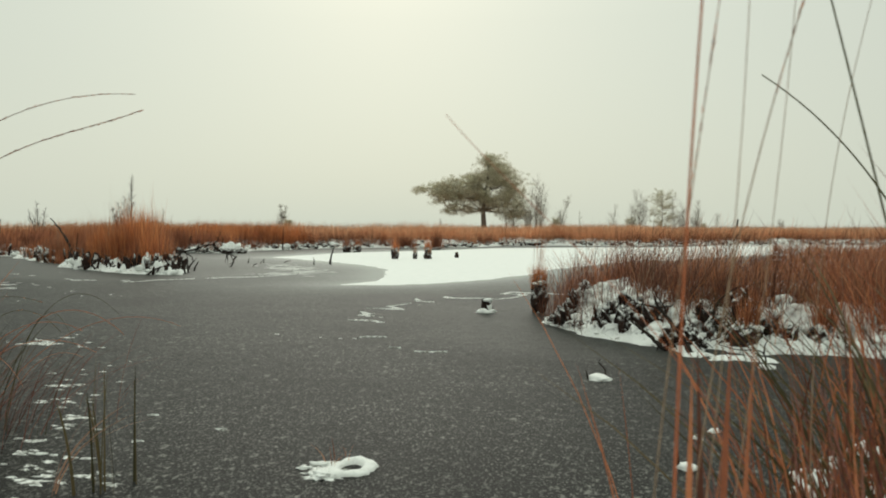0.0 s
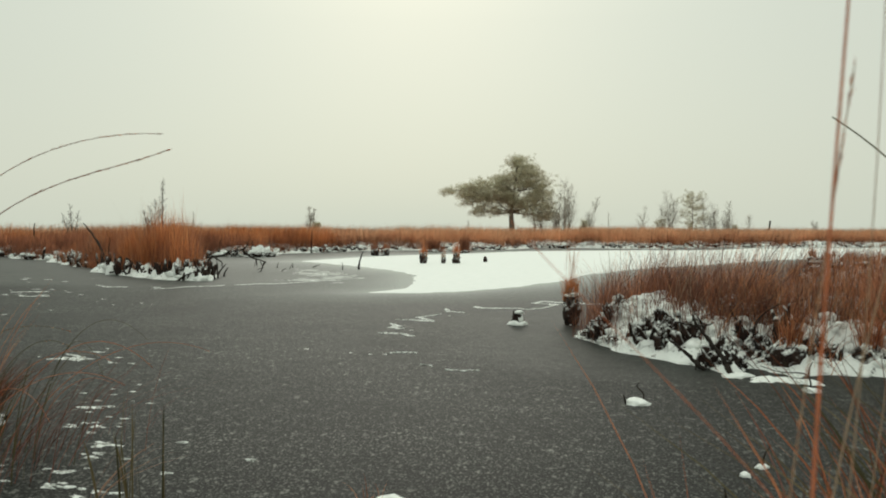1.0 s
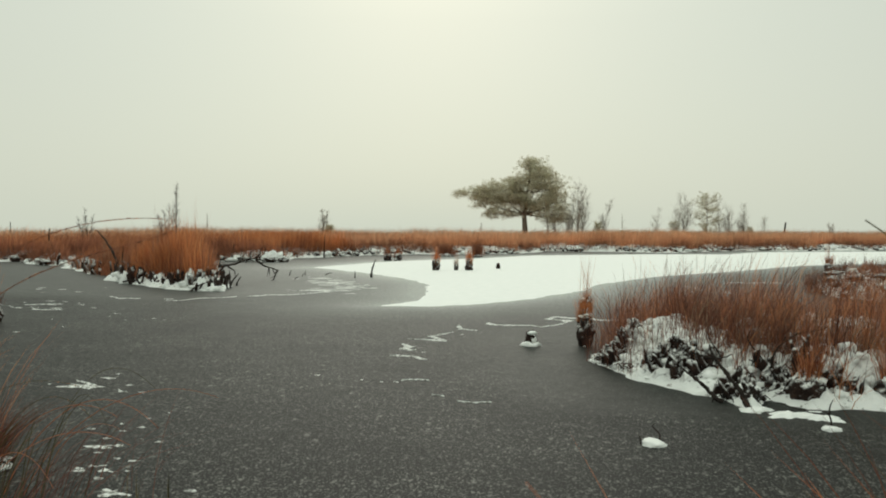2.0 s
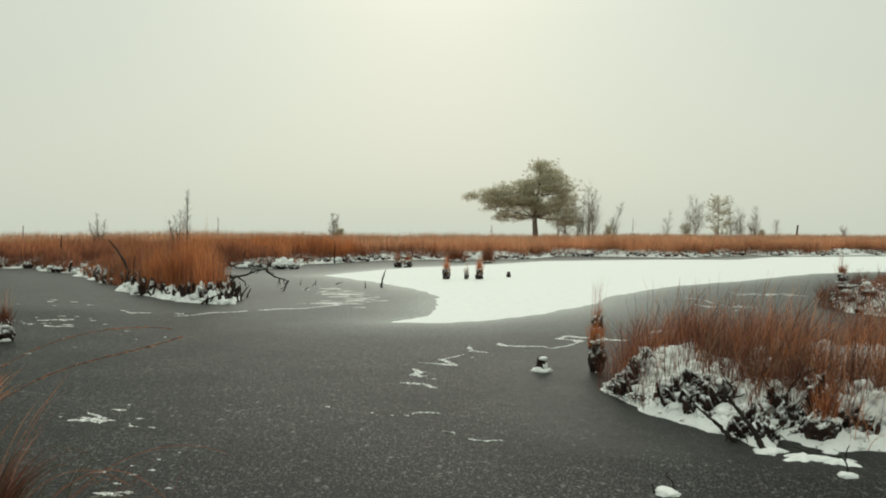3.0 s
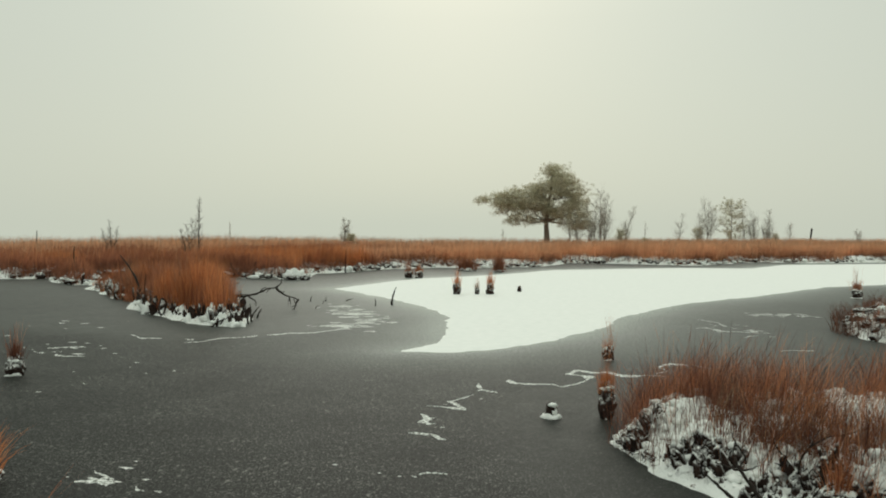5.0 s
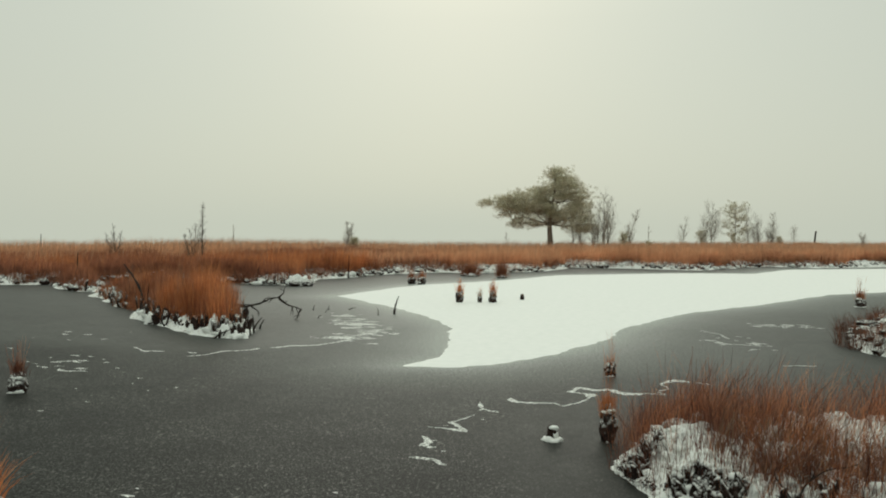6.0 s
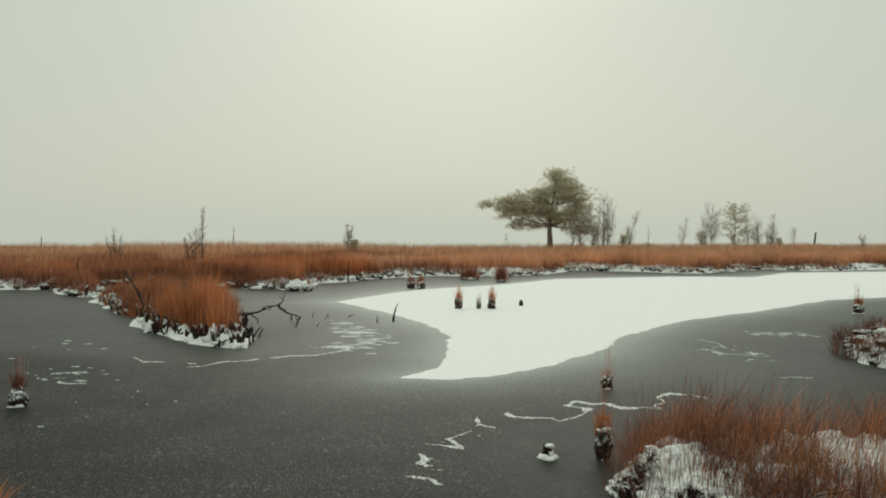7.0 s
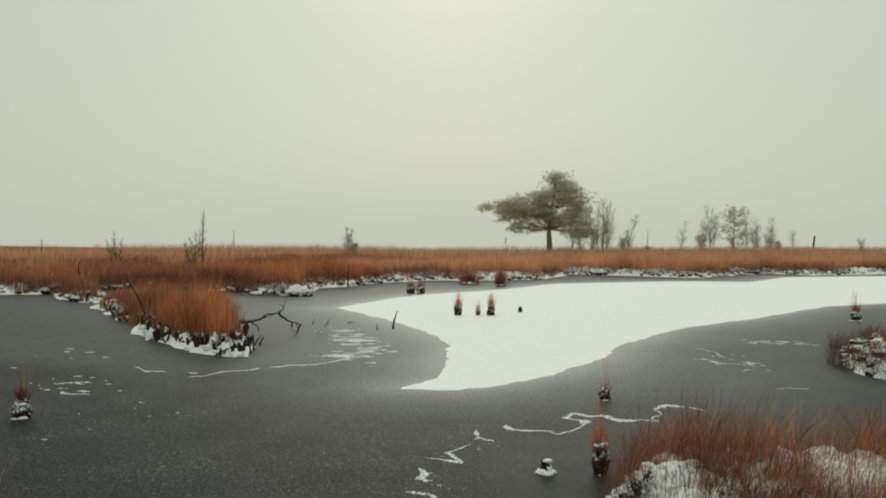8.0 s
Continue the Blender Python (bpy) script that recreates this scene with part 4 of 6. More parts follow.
grass_stuff("bank_grass", "tall dark seed stalks above the bank", xy, bank_z, gr.uniform(0.40, 0.78, len(xy)), 0.0042, GRASS_DARK, gr, (0.26, 0.02), 0.18, 5, 0.35)
for n, material, label in ((1150, GRASS_RED, "thick russet grass along the bank's back"), (1000, GRASS_DARK, "dark stems crowding the bank's back"), (650, HEATH, "brown old grass along the bank's back")):
    xy = field(n, (0.4, 4.6, 7.0, 8.9), lambda x, y: (inside_by(BANK_EDGE, x, y) > 0.04) & (y > 6.95 + 0.22 * x + 0.3 * fbm(x, y, 1.2, 3, 77)) & (gr.random(len(x)) < (0.25 + 0.75 * smooth(-0.3, 0.2, fbm(x, y, 1.6, 3, 72))) * (1 - 0.95 * open_snow(x, y))), gr)
    grass_stuff("bank_grass", label, xy, bank_z, gr.uniform(0.26, 0.62, len(xy)), 0.0040, material, gr, (0.08, 0.02), 0.34, 4)
xy = field(420, (0.15, 1.0, 6.3, 8.4), bank_edge_band(-0.03, 0.25), gr)
grass_stuff("bank_grass", "thin dark stems standing along the bank's edge", xy, bank_z, gr.uniform(0.25, 0.62, len(xy)), 0.0028, BLADE_STEM, gr, (0.02, 0.0), 0.20, 4)
xy = field(600, (1.7, 5.5, 5.3, 6.6), bank_edge_band(0.06, 0.6, 0.1), gr)
grass_stuff("bank_grass", "tangled russet grass down to the ice", xy, bank_z, gr.uniform(0.15, 0.45, len(xy)), 0.0046, GRASS_RED, gr, (0.0, -0.1), 0.42, 4)
xy = field(1100, (0.75, 4.5, 5.3, 7.6), bank_edge_band(0.16, 0.95, 0.08), gr)
grass_stuff("bank_grass", "thin russet stems standing in the snow", xy, bank_z, gr.uniform(0.16, 0.44, len(xy)), 0.0044, BLADE_STEM, gr, (0.06, 0.0), 0.20, 4)
for n, material, label in ((760, BLADE_STEM, "russet stems scattered before the bank's grass"), (760, GRASS_DARK, "dark stems scattered before the bank's grass"), (220, GRASS_STALK, "straw scattered before the bank's grass")):
    xy = field(n, (0.95, 4.2, 5.5, 7.4), bank_edge_band(0.32, 1.0, -0.15), gr)
    grass_stuff("bank_grass", label, xy, bank_z, gr.uniform(0.18, 0.48, len(xy)), 0.0044, material, gr, (0.10, 0.0), 0.36, 4)
xy = field(1500, (0.2, 4.5, 5.3, 8.6), bank_edge_band(0.12, 9), gr)
grass_stuff("bank_grass", "short dark stems poking out of the snow", xy, bank_z, gr.uniform(0.06, 0.26, len(xy)), 0.0044, GRASS_DARK, gr, (0.06, 0.0), 0.40, 3)

for n, material, label in ((420, HEATH, "brown tangle hanging over the bank's snowy slope"), (330, GRASS_DARK, "dark tangle hanging over the bank's snowy slope"), (260, GRASS_RED, "russet tangle hanging over the bank's snowy slope")):
    xy = field(n, (1.55, 3.4, 5.5, 7.0), bank_edge_band(0.22, 0.95, -0.10), gr)
    grass_stuff("bank_grass", label, xy, bank_z, gr.uniform(0.12, 0.38, len(xy)), 0.0044, material, gr, (-0.05, -0.1), 0.55, 4)


def root_tangle(n, r):
    """Short black roots and heather stems hanging out of the bank's face."""
    parts = []
    xy = field(n, (0.2, 4.2, 5.3, 7.4), lambda x, y: (inside_by(BANK_EDGE, x, y) > 0.05) & (inside_by(BANK_EDGE, x, y) < 0.33) & (fbm(x, y, 2.4, 3, 91) > 0.12 * smooth(0.8, 0.5, x) - 0.1), r)
    z = bank_z(xy[:, 0], xy[:, 1])
    for (x, y), h in zip(xy, z):
        a, l = r.uniform(0, 2 * np.pi), r.uniform(0.02, 0.08)
        mid = (x + 0.5 * l * np.cos(a), y + 0.5 * l * np.sin(a) - 0.02, h + r.uniform(0.0, 0.03))
        tip = (x + l * np.cos(a), y + l * np.sin(a) - 0.04, h + r.uniform(-0.05, 0.06))
        parts.append(tube([(x, y, h - 0.02), mid, tip], [0.006, 0.0045, 0.002], 4))
    return join(parts)


v, f = root_tangle(640, np.random.default_rng(31))
tagged(mesh_object("root_tangle", v, f, DEADWOOD), "black roots and heather stems in the bank's face", "roots", kind="stuff")

clod_r = np.random.default_rng(33)


def bank_feet(n, r):
    """Dark upright tussock bases in the bank's face."""
    parts = []
    for k, (x, y) in enumerate(field(n, (0.3, 3.4, 5.3, 7.2), lambda x, y: (inside_by(BANK_EDGE, x, y) > 0.06) & (inside_by(BANK_EDGE, x, y) < 0.30) & (fbm(x, y, 2.4, 3, 91) > -0.40 + 0.55 * smooth(0.80, 0.50, x)), r)):
        rad, h = r.uniform(0.010, 0.030), r.uniform(0.06, 0.15)
        v, f = foot(rad, h, k + 40, 9, 7)
        v[:, 0] += r.normal(0, 0.3) * v[:, 2]
        v[:, 1] += r.normal(-0.1, 0.25) * v[:, 2]
        v += rad * 0.4 * np.stack([fbm(v[:, 2] * 14 + k, v[:, c] * 14, 1, 3, c) for c in range(3)], 1)
        parts.append((v + np.array([x, y, float(bank_z(x, y)) - 0.03]), f))
    return join(parts)


v, f = bank_feet(215, np.random.default_rng(37))
tagged(mesh_object("tussock_feet", v, f, PEAT_SNOWY), "dark upright tussock bases in the snowy bank", "peat", kind="stuff")


def peat_clod(at, size, seed, snowy=True, group="peat clods in the bank"):
    v, f = blob(size, 0.85, 2.4, seed, None, 3)
    ob = mesh_object("peat_clod", v, f, PEAT_SNOWY if snowy else PEAT)
    ob.location = at
    return tagged(ob, "black peat clod capped with wet snow", "peat", group)


for k, (x, y) in enumerate(field(120, (0.25, 3.6, 5.3, 7.4), lambda x, y: (inside_by(BANK_EDGE, x, y) > 0.06) & (inside_by(BANK_EDGE, x, y) < 0.29) & (fbm(x, y, 2.4, 3, 91) > -0.45 + 0.3 * smooth(0.8, 0.5, x)), clod_r)):
    s = clod_r.uniform(0.012, 0.040)
    peat_clod((x, y, float(bank_z(x, y)) - 0.01), (s * clod_r.uniform(0.7, 1.2), s * 0.8, s * clod_r.uniform(0.6, 1.2)), k)

lump_parts = []
for k, (x, y) in enumerate(field(210, (0.25, 4.2, 5.3, 7.6), lambda x, y: (inside_by(BANK_EDGE, x, y) > 0.03) & (inside_by(BANK_EDGE, x, y) < 0.55), clod_r)):
    s = clod_r.uniform(0.015, 0.048)
    v, f = blob((s * clod_r.uniform(0.8, 1.5), s, s * clod_r.uniform(0.5, 1.0)), 0.45, 1.8, k + 900, None, 2)
    lump_parts.append((v + np.array([x, y, float(bank_z(x, y)) + 0.1 * s]), f))
v, f = join(lump_parts)
tagged(mesh_object("snow_slumps", v, f, SNOW), "clods of wet snow on the bank's face", "snow", kind="stuff")

# hummocks of peat and snow along the far shore, and the roots between them
hum_r = np.random.default_rng(35)


def hummocks(n, box, near, far, sizes, r):
    parts = []
    for k, (x, y) in enumerate(field(n, box, lambda x, y: (land_in(x, y) > near) & (land_in(x, y) < far), r)):
        s = r.uniform(*sizes)
        v, f = blob((s * 1.2, s, s * r.uniform(0.6, 1.5)), 0.7, 2.0, k, None, 2)
        parts.append((v + np.array([x, y, 0.05 + 0.25 * max(0.0, float(land_in(x, y)))]), f))
    return join(parts)


v, f = hummocks(850, (-26, 24, 20.5, 52), 0.1, 0.8, (0.03, 0.095), hum_r)
tagged(mesh_object("shore_hummocks", v, f, PEAT_SNOWY), "black peat hummocks half buried in snow", "peat", kind="stuff")


def shore_feet(n, box, near, far, r):
    """Black tussock feet standing out of the snow along the peninsula."""
    parts = []
    for k, (x, y) in enumerate(field(n, box, lambda x, y: (land_in(x, y) > near) & (land_in(x, y) < far), r)):
        rad = r.uniform(0.018, 0.056)
        v, f = foot(rad, r.uniform(0.10, 0.36), k, 10, 6)
        v[:, 0] += r.normal(0, 0.25) * v[:, 2]
        v[:, 1] *= r.uniform(0.7, 1.4)
        v += rad * 0.35 * np.stack([fbm(v[:, 2] * 9 + k, v[:, c] * 9, 1, 3, c) for c in range(3)], 1)
        parts.append((v + np.array([x, y, 0.0]), f))
    return join(parts)


v, f = shore_feet(105, (-10.2, -5.7, 13.3, 18), 0.06, 0.34, hum_r)
tagged(mesh_object("tussock_feet", v, f, PEAT), "black wet tussock feet at the peninsula's end", "peat", kind="stuff")
v, f = shore_feet(200, (-15, -5.6, 13.3, 22), 0.10, 0.50, hum_r)
tagged(mesh_object("tussock_feet", v, f, PEAT_SNOWY), "black tussock feet round the snowy peninsula", "peat", kind="stuff")



def snow_slumps(n, box, near, far, sizes, r):
    """Lumps of wet snow hanging between the tussock feet."""
    parts = []
    for k, (x, y) in enumerate(field(n, box, lambda x, y: (land_in(x, y) > near) & (land_in(x, y) < far), r)):
        s = r.uniform(*sizes)
        v, f = blob((s * r.uniform(0.9, 1.6), s * 0.8, s * r.uniform(0.5, 1.2)), 0.55, 2.2, k + 500, None, 2)
        parts.append((v + np.array([x, y, r.uniform(0.0, 0.16)]), f))
    return join(parts)


v, f = snow_slumps(90, (-10, -5.6, 13.3, 18), 0.04, 0.4, (0.03, 0.08), hum_r)
tagged(mesh_object("snow_slumps", v, f, SNOW), "lumps of wet snow round the peninsula's foot", "snow", kind="stuff")
# tall tongues of snow between the tussock feet
for k, (x, y, w, h) in enumerate(((-8.84, 15.22, 0.10, 0.28), (-7.84, 14.76, 0.16, 0.30), (-7.32, 14.22, 0.14, 0.20), (-6.82, 14.0, 0.11, 0.40), (-6.50, 13.78, 0.11, 0.30),
                                  (-6.22, 13.75, 0.15, 0.15), (-8.35, 15.05, 0.12, 0.17), (-10.0, 16.75, 0.12, 0.13))):
    v, f = blob((w, w * 0.8, h * 0.80), 0.42, 1.7, k + 700, -0.02, 4)
    v[:, :2] *= (1.12 - 0.30 * smooth(0.0, 1.0, v[:, 2] / h))[:, None]
    snow_tongue = mesh_object("snow_tongue", v, f, SNOW)
    snow_tongue.location = (x, y, 0)
    tagged(snow_tongue, "tongue of wet snow between black tussock feet", "snow", "snow tongues on the peninsula")
v, f = snow_slumps(80, (-17.5, -14.6, 21.5, 24.2), 0.03, 0.5, (0.03, 0.075), hum_r)
tagged(mesh_object("snow_slumps", v, f, SNOW), "lumps of wet snow on a point of the shore", "snow", kind="stuff")
v, f = snow_slumps(260, (-11.6, 24, 20.5, 52), 0.05, 0.7, (0.05, 0.12), hum_r)
tagged(mesh_object("snow_slumps", v, f, SNOW), "lumps of wet snow along the far shore", "snow", kind="stuff")



def low_bank_lumps(n, near, far, sizes, lift, r):
    parts = []
    inside = lambda x, y: (inside_by(FAR_BANK_EDGE, x, y) > near) & (inside_by(FAR_BANK_EDGE, x, y) < far)
    for k, (x, y) in enumerate(field(n, (4.5, 8.5, 13.2, 20.5), inside, r)):
        s = r.uniform(*sizes)
        v, f = blob((s * r.uniform(0.8, 1.9), s, s * r.uniform(0.4, 0.9)), 0.85, 2.4, k + 1300, None, 2)
        parts.append((v + np.array([x, y, float(far_bank_z(x, y)) + lift * s]), f))
    return join(parts)


v, f = low_bank_lumps(240, 0.05, 0.9, (0.03, 0.10), 0.1, hum_r)
tagged(mesh_object("tussock_feet", v, f, PEAT_SNOWY), "black tussock feet along the low bank", "peat", kind="stuff")
v, f = low_bank_lumps(80, 0.05, 1.0, (0.03, 0.085), 0.0, hum_r)
tagged(mesh_object("snow_slumps", v, f, SNOW), "clods of snow on the low bank", "snow", kind="stuff")

# grass of the low bank beyond, and of the shore underfoot
xy = field(15000, (4.6, 12, 13.5, 18.6), lambda x, y: (inside_by(FAR_BANK_EDGE, x, y) > 0.10 + 0.22 * smooth(15.6, 14.8, y)) & tufted(x, y, 1.1, -0.5, 0.2, 95, gr), gr)
grass_stuff("bank_grass", "thin russet grass on the low snowy bank", xy, far_bank_z, (0.20 + 0.28 * smooth(5.2, 8.0, xy[:, 0])) * gr.uniform(0.6, 1.2, len(xy)), 0.008, HEATH, gr, (0.1, 0.0), 0.25, 3)
xy = field(2600, (4.2, 7.0, 13.2, 18.6), lambda x, y: (inside_by(FAR_BANK_EDGE, x, y) > -0.30 * smooth(14.5, 15.5, y)) & (inside_by(FAR_BANK_EDGE, x, y) < 0.6) & (fbm(x, y, 1.6, 3, 96) > -0.15), gr)
grass_stuff("heather", "dark leafless scrub at the low bank's edge", xy, lambda x, y: np.maximum(far_bank_z(x, y), 0), gr.uniform(0.12, 0.50, len(xy)), 0.007, GRASS_DARK, gr, (-0.1, 0.0), 0.30, 3)


# ---- tussocks, stumps and snow mounds standing in the ice ----
def tussock(name, at, radius, high, tuft, blades_n, label, seed, material=None, snow=True, flare=0.25, lean=(0.05, 0), blade_w=0.005, tall_n=0, tuft_from=0.82, tall=(1.2, 2.1), waist=0.66, collar=1.0, caps=2):
    """A pillar of peat with a tuft of dead grass on top and snow on its shoulders."""
    r = np.random.default_rng(seed)
    e = thing(name, (at[0], at[1], 0), label, "tussock", "tussocks standing in the ice")
    v, f = foot(radius, high, seed, waist=waist)
    under(mesh_object("peat_foot", v, f, PEAT_SNOWY if snow else PEAT), e, "black peat pillar, frozen in")
    if snow:
        for k in range(caps):
            a = r.uniform(3.4, 6.0)
            s = radius * r.uniform(0.30, 0.5)
            v, f = blob((s, s * 0.7, s * 0.5), 0.4, 1.6, seed + k, None, 2)
            under(mesh_object("snow_cap", v + np.array([radius * 0.7 * np.cos(a), radius * 0.75 * np.sin(a), high * r.uniform(0.72, 0.95)]), f, SNOW), e, "lump of wet snow")
        v, f = blob((radius * 1.25 * collar, radius * 0.9 * collar, 0.03), 0.45, 1.3, seed + 9, -0.01, 2)
        under(mesh_object("snow_foot", v + np.array([0, -radius * 0.35, 0.004]), f, SNOW), e, "thin collar of snow on the ice")
    p = np.c_[r.normal(0, radius * 0.45, (blades_n, 2)), high * r.uniform(tuft_from, max(tuft_from, 0.9), blades_n)]
    out = p[:, :2] / radius * flare + r.normal(0, 0.12, (blades_n, 2)) + np.asarray(lean)
    v, f = blades(p, tuft * r.uniform(0.35, 1.0, blades_n), blade_w, out, 1.0, 3, 0, None, r)
    tagged(under(mesh_object("grass_tuft", v, f, material or GRASS_RED, False), e, "tuft of dead russet grass"), kind="stuff")
    if tall_n:
        p = np.c_[r.normal(0, radius * 0.4, (tall_n, 2)), np.full(tall_n, high * 0.82)]
        v, f = blades(p, tuft * r.uniform(*tall, tall_n), blade_w * 0.7, r.normal(0, 0.10, (tall_n, 2)) + np.asarray(lean), 1.0, 4, 0.3, None, r)
        tagged(under(mesh_object("stalk_tuft", v, f, GRASS_RED, False), e, "thin dry seed stalks"), kind="stuff")
    return e


tussock("grass_tussock", (0.20, 8.05), 0.074, 0.33, 0.26, 320, "peat pillar tussock with upright russet grass", 101, GRASS_ORANGE, True, 0.16, (0.0, 0), 0.0036, 34, 0.66, (1.3, 2.9), 0.46, 0.45, 4)
tussock("grass_tussock", (0.30, 11.5), 0.065, 0.19, 0.20, 60, "small snow-topped tussock with thin stalks", 102, GRASS_RED, True, 0.3, (0, 0), 0.004, 22, 0.6, (1.6, 3.2), 0.8, 0.8)
tussock("grass_tussock", (-6.74, 8.78), 0.085, 0.24, 0.26, 160, "low black tussock with reddish stems and snow", 103, BLADE_STEM, True, 0.40, (0.05, 0), 0.0055, 26)
tussock("grass_tussock", (-3.44, 21.35), 0.085, 0.33, 0.32, 170, "peat stump tussock with pale grass on snow", 104, GRASS_ORANGE, True, 0.14, (0, 0), 0.009, 40, 0.45, (0.9, 1.5), 0.8, 0.4)
tussock("grass_tussock", (-2.92, 21.5), 0.05, 0.20, 0.24, 50, "slim black stump tussock on the snow", 105, GRASS_STALK, True, 0.15, (0, 0), 0.008, 12, 0.5, (0.9, 1.5), 0.8, 0.4)
tussock("grass_tussock", (-2.58, 21.6), 0.085, 0.33, 0.32, 160, "peat stump tussock with pale grass on snow", 106, GRASS_ORANGE, True, 0.14, (0, 0), 0.009, 40, 0.45, (0.9, 1.5), 0.8, 0.4)
tussock("grass_tussock", (-1.88, 22.6), 0.05, 0.17, 0.06, 16, "stubby black stump on the snow field", 107, GRASS_STALK, False, 0.15, (0, 0), 0.008)
tussock("grass_tussock", (-6.3, 28.1), 0.12, 0.24, 0.30, 170, "dark tussock beside the snow field's edge", 108, GRASS_RED, True, 0.2, (0, 0), 0.012, 30, 0.35, (0.9, 1.5), 0.8, 0.4)
tussock("grass_tussock", (-5.9, 28.0), 0.12, 0.26, 0.30, 170, "dark tussock beside the snow field's edge", 109, GRASS_RED, True, 0.2, (0, 0), 0.012, 30, 0.35, (0.9, 1.5), 0.8, 0.4)
tussock("grass_tussock", (-3.55, 32.4), 0.19, 0.09, 0.70, 620, "bushy russet tussock off the far shore", 110, HEATH, True, 0.22, (0, 0), 0.014, 40, 0.05, (0.9, 1.2), 0.8, 0.7)
tussock("grass_tussock", (-5.0, 33.4), 0.34, 0.07, 0.55, 820, "wide dark tussock off the far shore", 111, HEATH, True, 0.35, (0, 0), 0.014, 30, 0.05, (0.9, 1.2), 0.9, 0.7)
tussock("grass_tussock", (7.05, 23.2), 0.11, 0.24, 0.36, 120, "dark tussock with upright stems in grey ice", 112, None, True, 0.25, (0, 0), 0.010, 16)
tussock("grass_tussock", (-4.22, 5.22), 0.14, 0.08, 0.36, 360, "low tussock of orange grass in snow", 113, GRASS_ORANGE, True, 0.5, (0.1, 0), 0.006, 20)
tussock("grass_tussock", (-2.66, 3.55), 0.10, 0.05, 0.36, 260, "tangled russet tussock at the shore", 114, BLADE_STEM, True, 0.7, (0.45, 0.05), 0.0040, 16)

tussock("grass_tussock", (1.58, 5.66), 0.085, 0.20, 0.28, 200, "snow-capped tussock at the bank's foot", 115, None, True, 0.45, (0.05, 0), 0.0045, 16)
tussock("grass_tussock", (2.1, 5.72), 0.08, 0.18, 0.34, 220, "dark tussock with russet grass in snow", 116, None, True, 0.45, (0.05, 0), 0.0045, 16)
tussock("grass_tussock", (2.5, 5.62), 0.09, 0.18, 0.38, 240, "dark tussock with russet grass in snow", 117, None, True, 0.45, (0.05, 0), 0.0045, 16)


def snow_mound(at, size, label, seed, twigs=(), stub=None):
    e = thing("snow_mound", (at[0], at[1], 0), label, "snow mound", "snow mounds on the ice")
    v, f = blob(size, 0.35, 1.5, seed, -0.01, 3)
    under(mesh_object("mound", v, f, SNOW), e)
    if stub:
        v, f = blob(stub, 0.65, 1.7, seed + 1, None, 3)
        v[:, 2] += size[2] + stub[2] * 0.45
        under(mesh_object("stub", v, f, PEAT), e, "black stub of peat")
        v, f = blob((stub[0] * 1.05, stub[1], stub[2] * 0.36), 0.35, 1.6, seed + 2, None, 2)
        under(mesh_object("cap", v + np.array([stub[0] * 0.25, -stub[1] * 0.2, size[2] + stub[2] * 1.25]), f, SNOW), e, "cap of snow")
        v, f = blob((stub[0] * 0.55, stub[1] * 0.5, stub[2] * 0.75), 0.5, 1.8, seed + 3, None, 2)
        under(mesh_object("drift", v + np.array([stub[0] * 0.65, -stub[1] * 0.65, size[2] + stub[2] * 0.25]), f, SNOW), e, "snow drifted against the stub")
    for t in twigs:
        v, f = tube(curve_through(t, 4), np.linspace(0.006, 0.002, 4 * (len(t) - 1) + 1), 5)
        under(mesh_object("twig", v, f, DEADWOOD), e, "bare black twig")
    return e


snow_mound((-0.32, 7.98), (0.092, 0.10, 0.045), "white mound with a black snow-capped stub", 201, (), (0.050, 0.045, 0.062))
snow_mound((0.475, 4.49), (0.066, 0.07, 0.026), "little snow mound with two black twigs", 203,
           ([(-0.06, 0, 0.0), (-0.07, 0, 0.04), (-0.075, 0, 0.05)], [(0.03, 0.02, 0.0), (0.035, 0.02, 0.05), (0.0, 0.02, 0.09), (0.01, 0.02, 0.11)]))
snow_mound((1.50, 4.97), (0.052, 0.05, 0.024), "snow mound under a forked black twig", 204,
           ([(0, 0, 0.0), (0.0, 0, 0.06), (-0.03, 0.03, 0.10), (-0.15, 0.06, 0.10), (-0.26, 0.08, 0.13)], [(-0.01, 0, 0.09), (0.0, 0.02, 0.13), (0.02, 0.03, 0.17)]))
for k, (x, y, w) in enumerate(((1.38, 5.31, 0.17), (1.55, 5.25, 0.16), (1.22, 5.42, 0.12))):
    shelf = tagged(copy_thing(patches[k], pose(x, y, 0, 0, 0, 10 - 12 * k)), "ragged shelf of snow on the ice at the bank")
    shelf.scale, shelf.data = (w * 1.3, w * 0.75, 0.20), shelf.data.copy()
    shelf.data.materials[0] = SNOW
snow_mound((0.63, 2.85), (0.034, 0.035, 0.02), "small snow mound with a black spike", 205, ([(-0.03, 0, 0), (-0.035, 0, 0.05), (-0.04, 0, 0.08)],))
snow_mound((0.75, 3.26), (0.022, 0.022, 0.016), "tiny snow mound on dark ice", 206)
snow_mound((0.84, 3.38), (0.026, 0.024, 0.016), "tiny snow mound with a black sprig", 207, ([(0.0, 0, 0), (0.01, 0, 0.05), (0.03, 0, 0.09)],))
snow_mound((1.17, 5.40), (0.07, 0.07, 0.02), "flat snow mound at the branch's foot", 208)
e = thing("snow_mound", (-9.75, 26.0, 0), "large snow-covered tussock at the shore", "snow mound", "snow mounds on the ice")
v, f = blob((0.34, 0.28, 0.33), 0.50, 2.3, 209, -0.02, 4)
under(mesh_object("mound", v, f, SNOW), e)
v, f = blob((0.24, 0.10, 0.10), 0.8, 2.4, 210, None, 3)
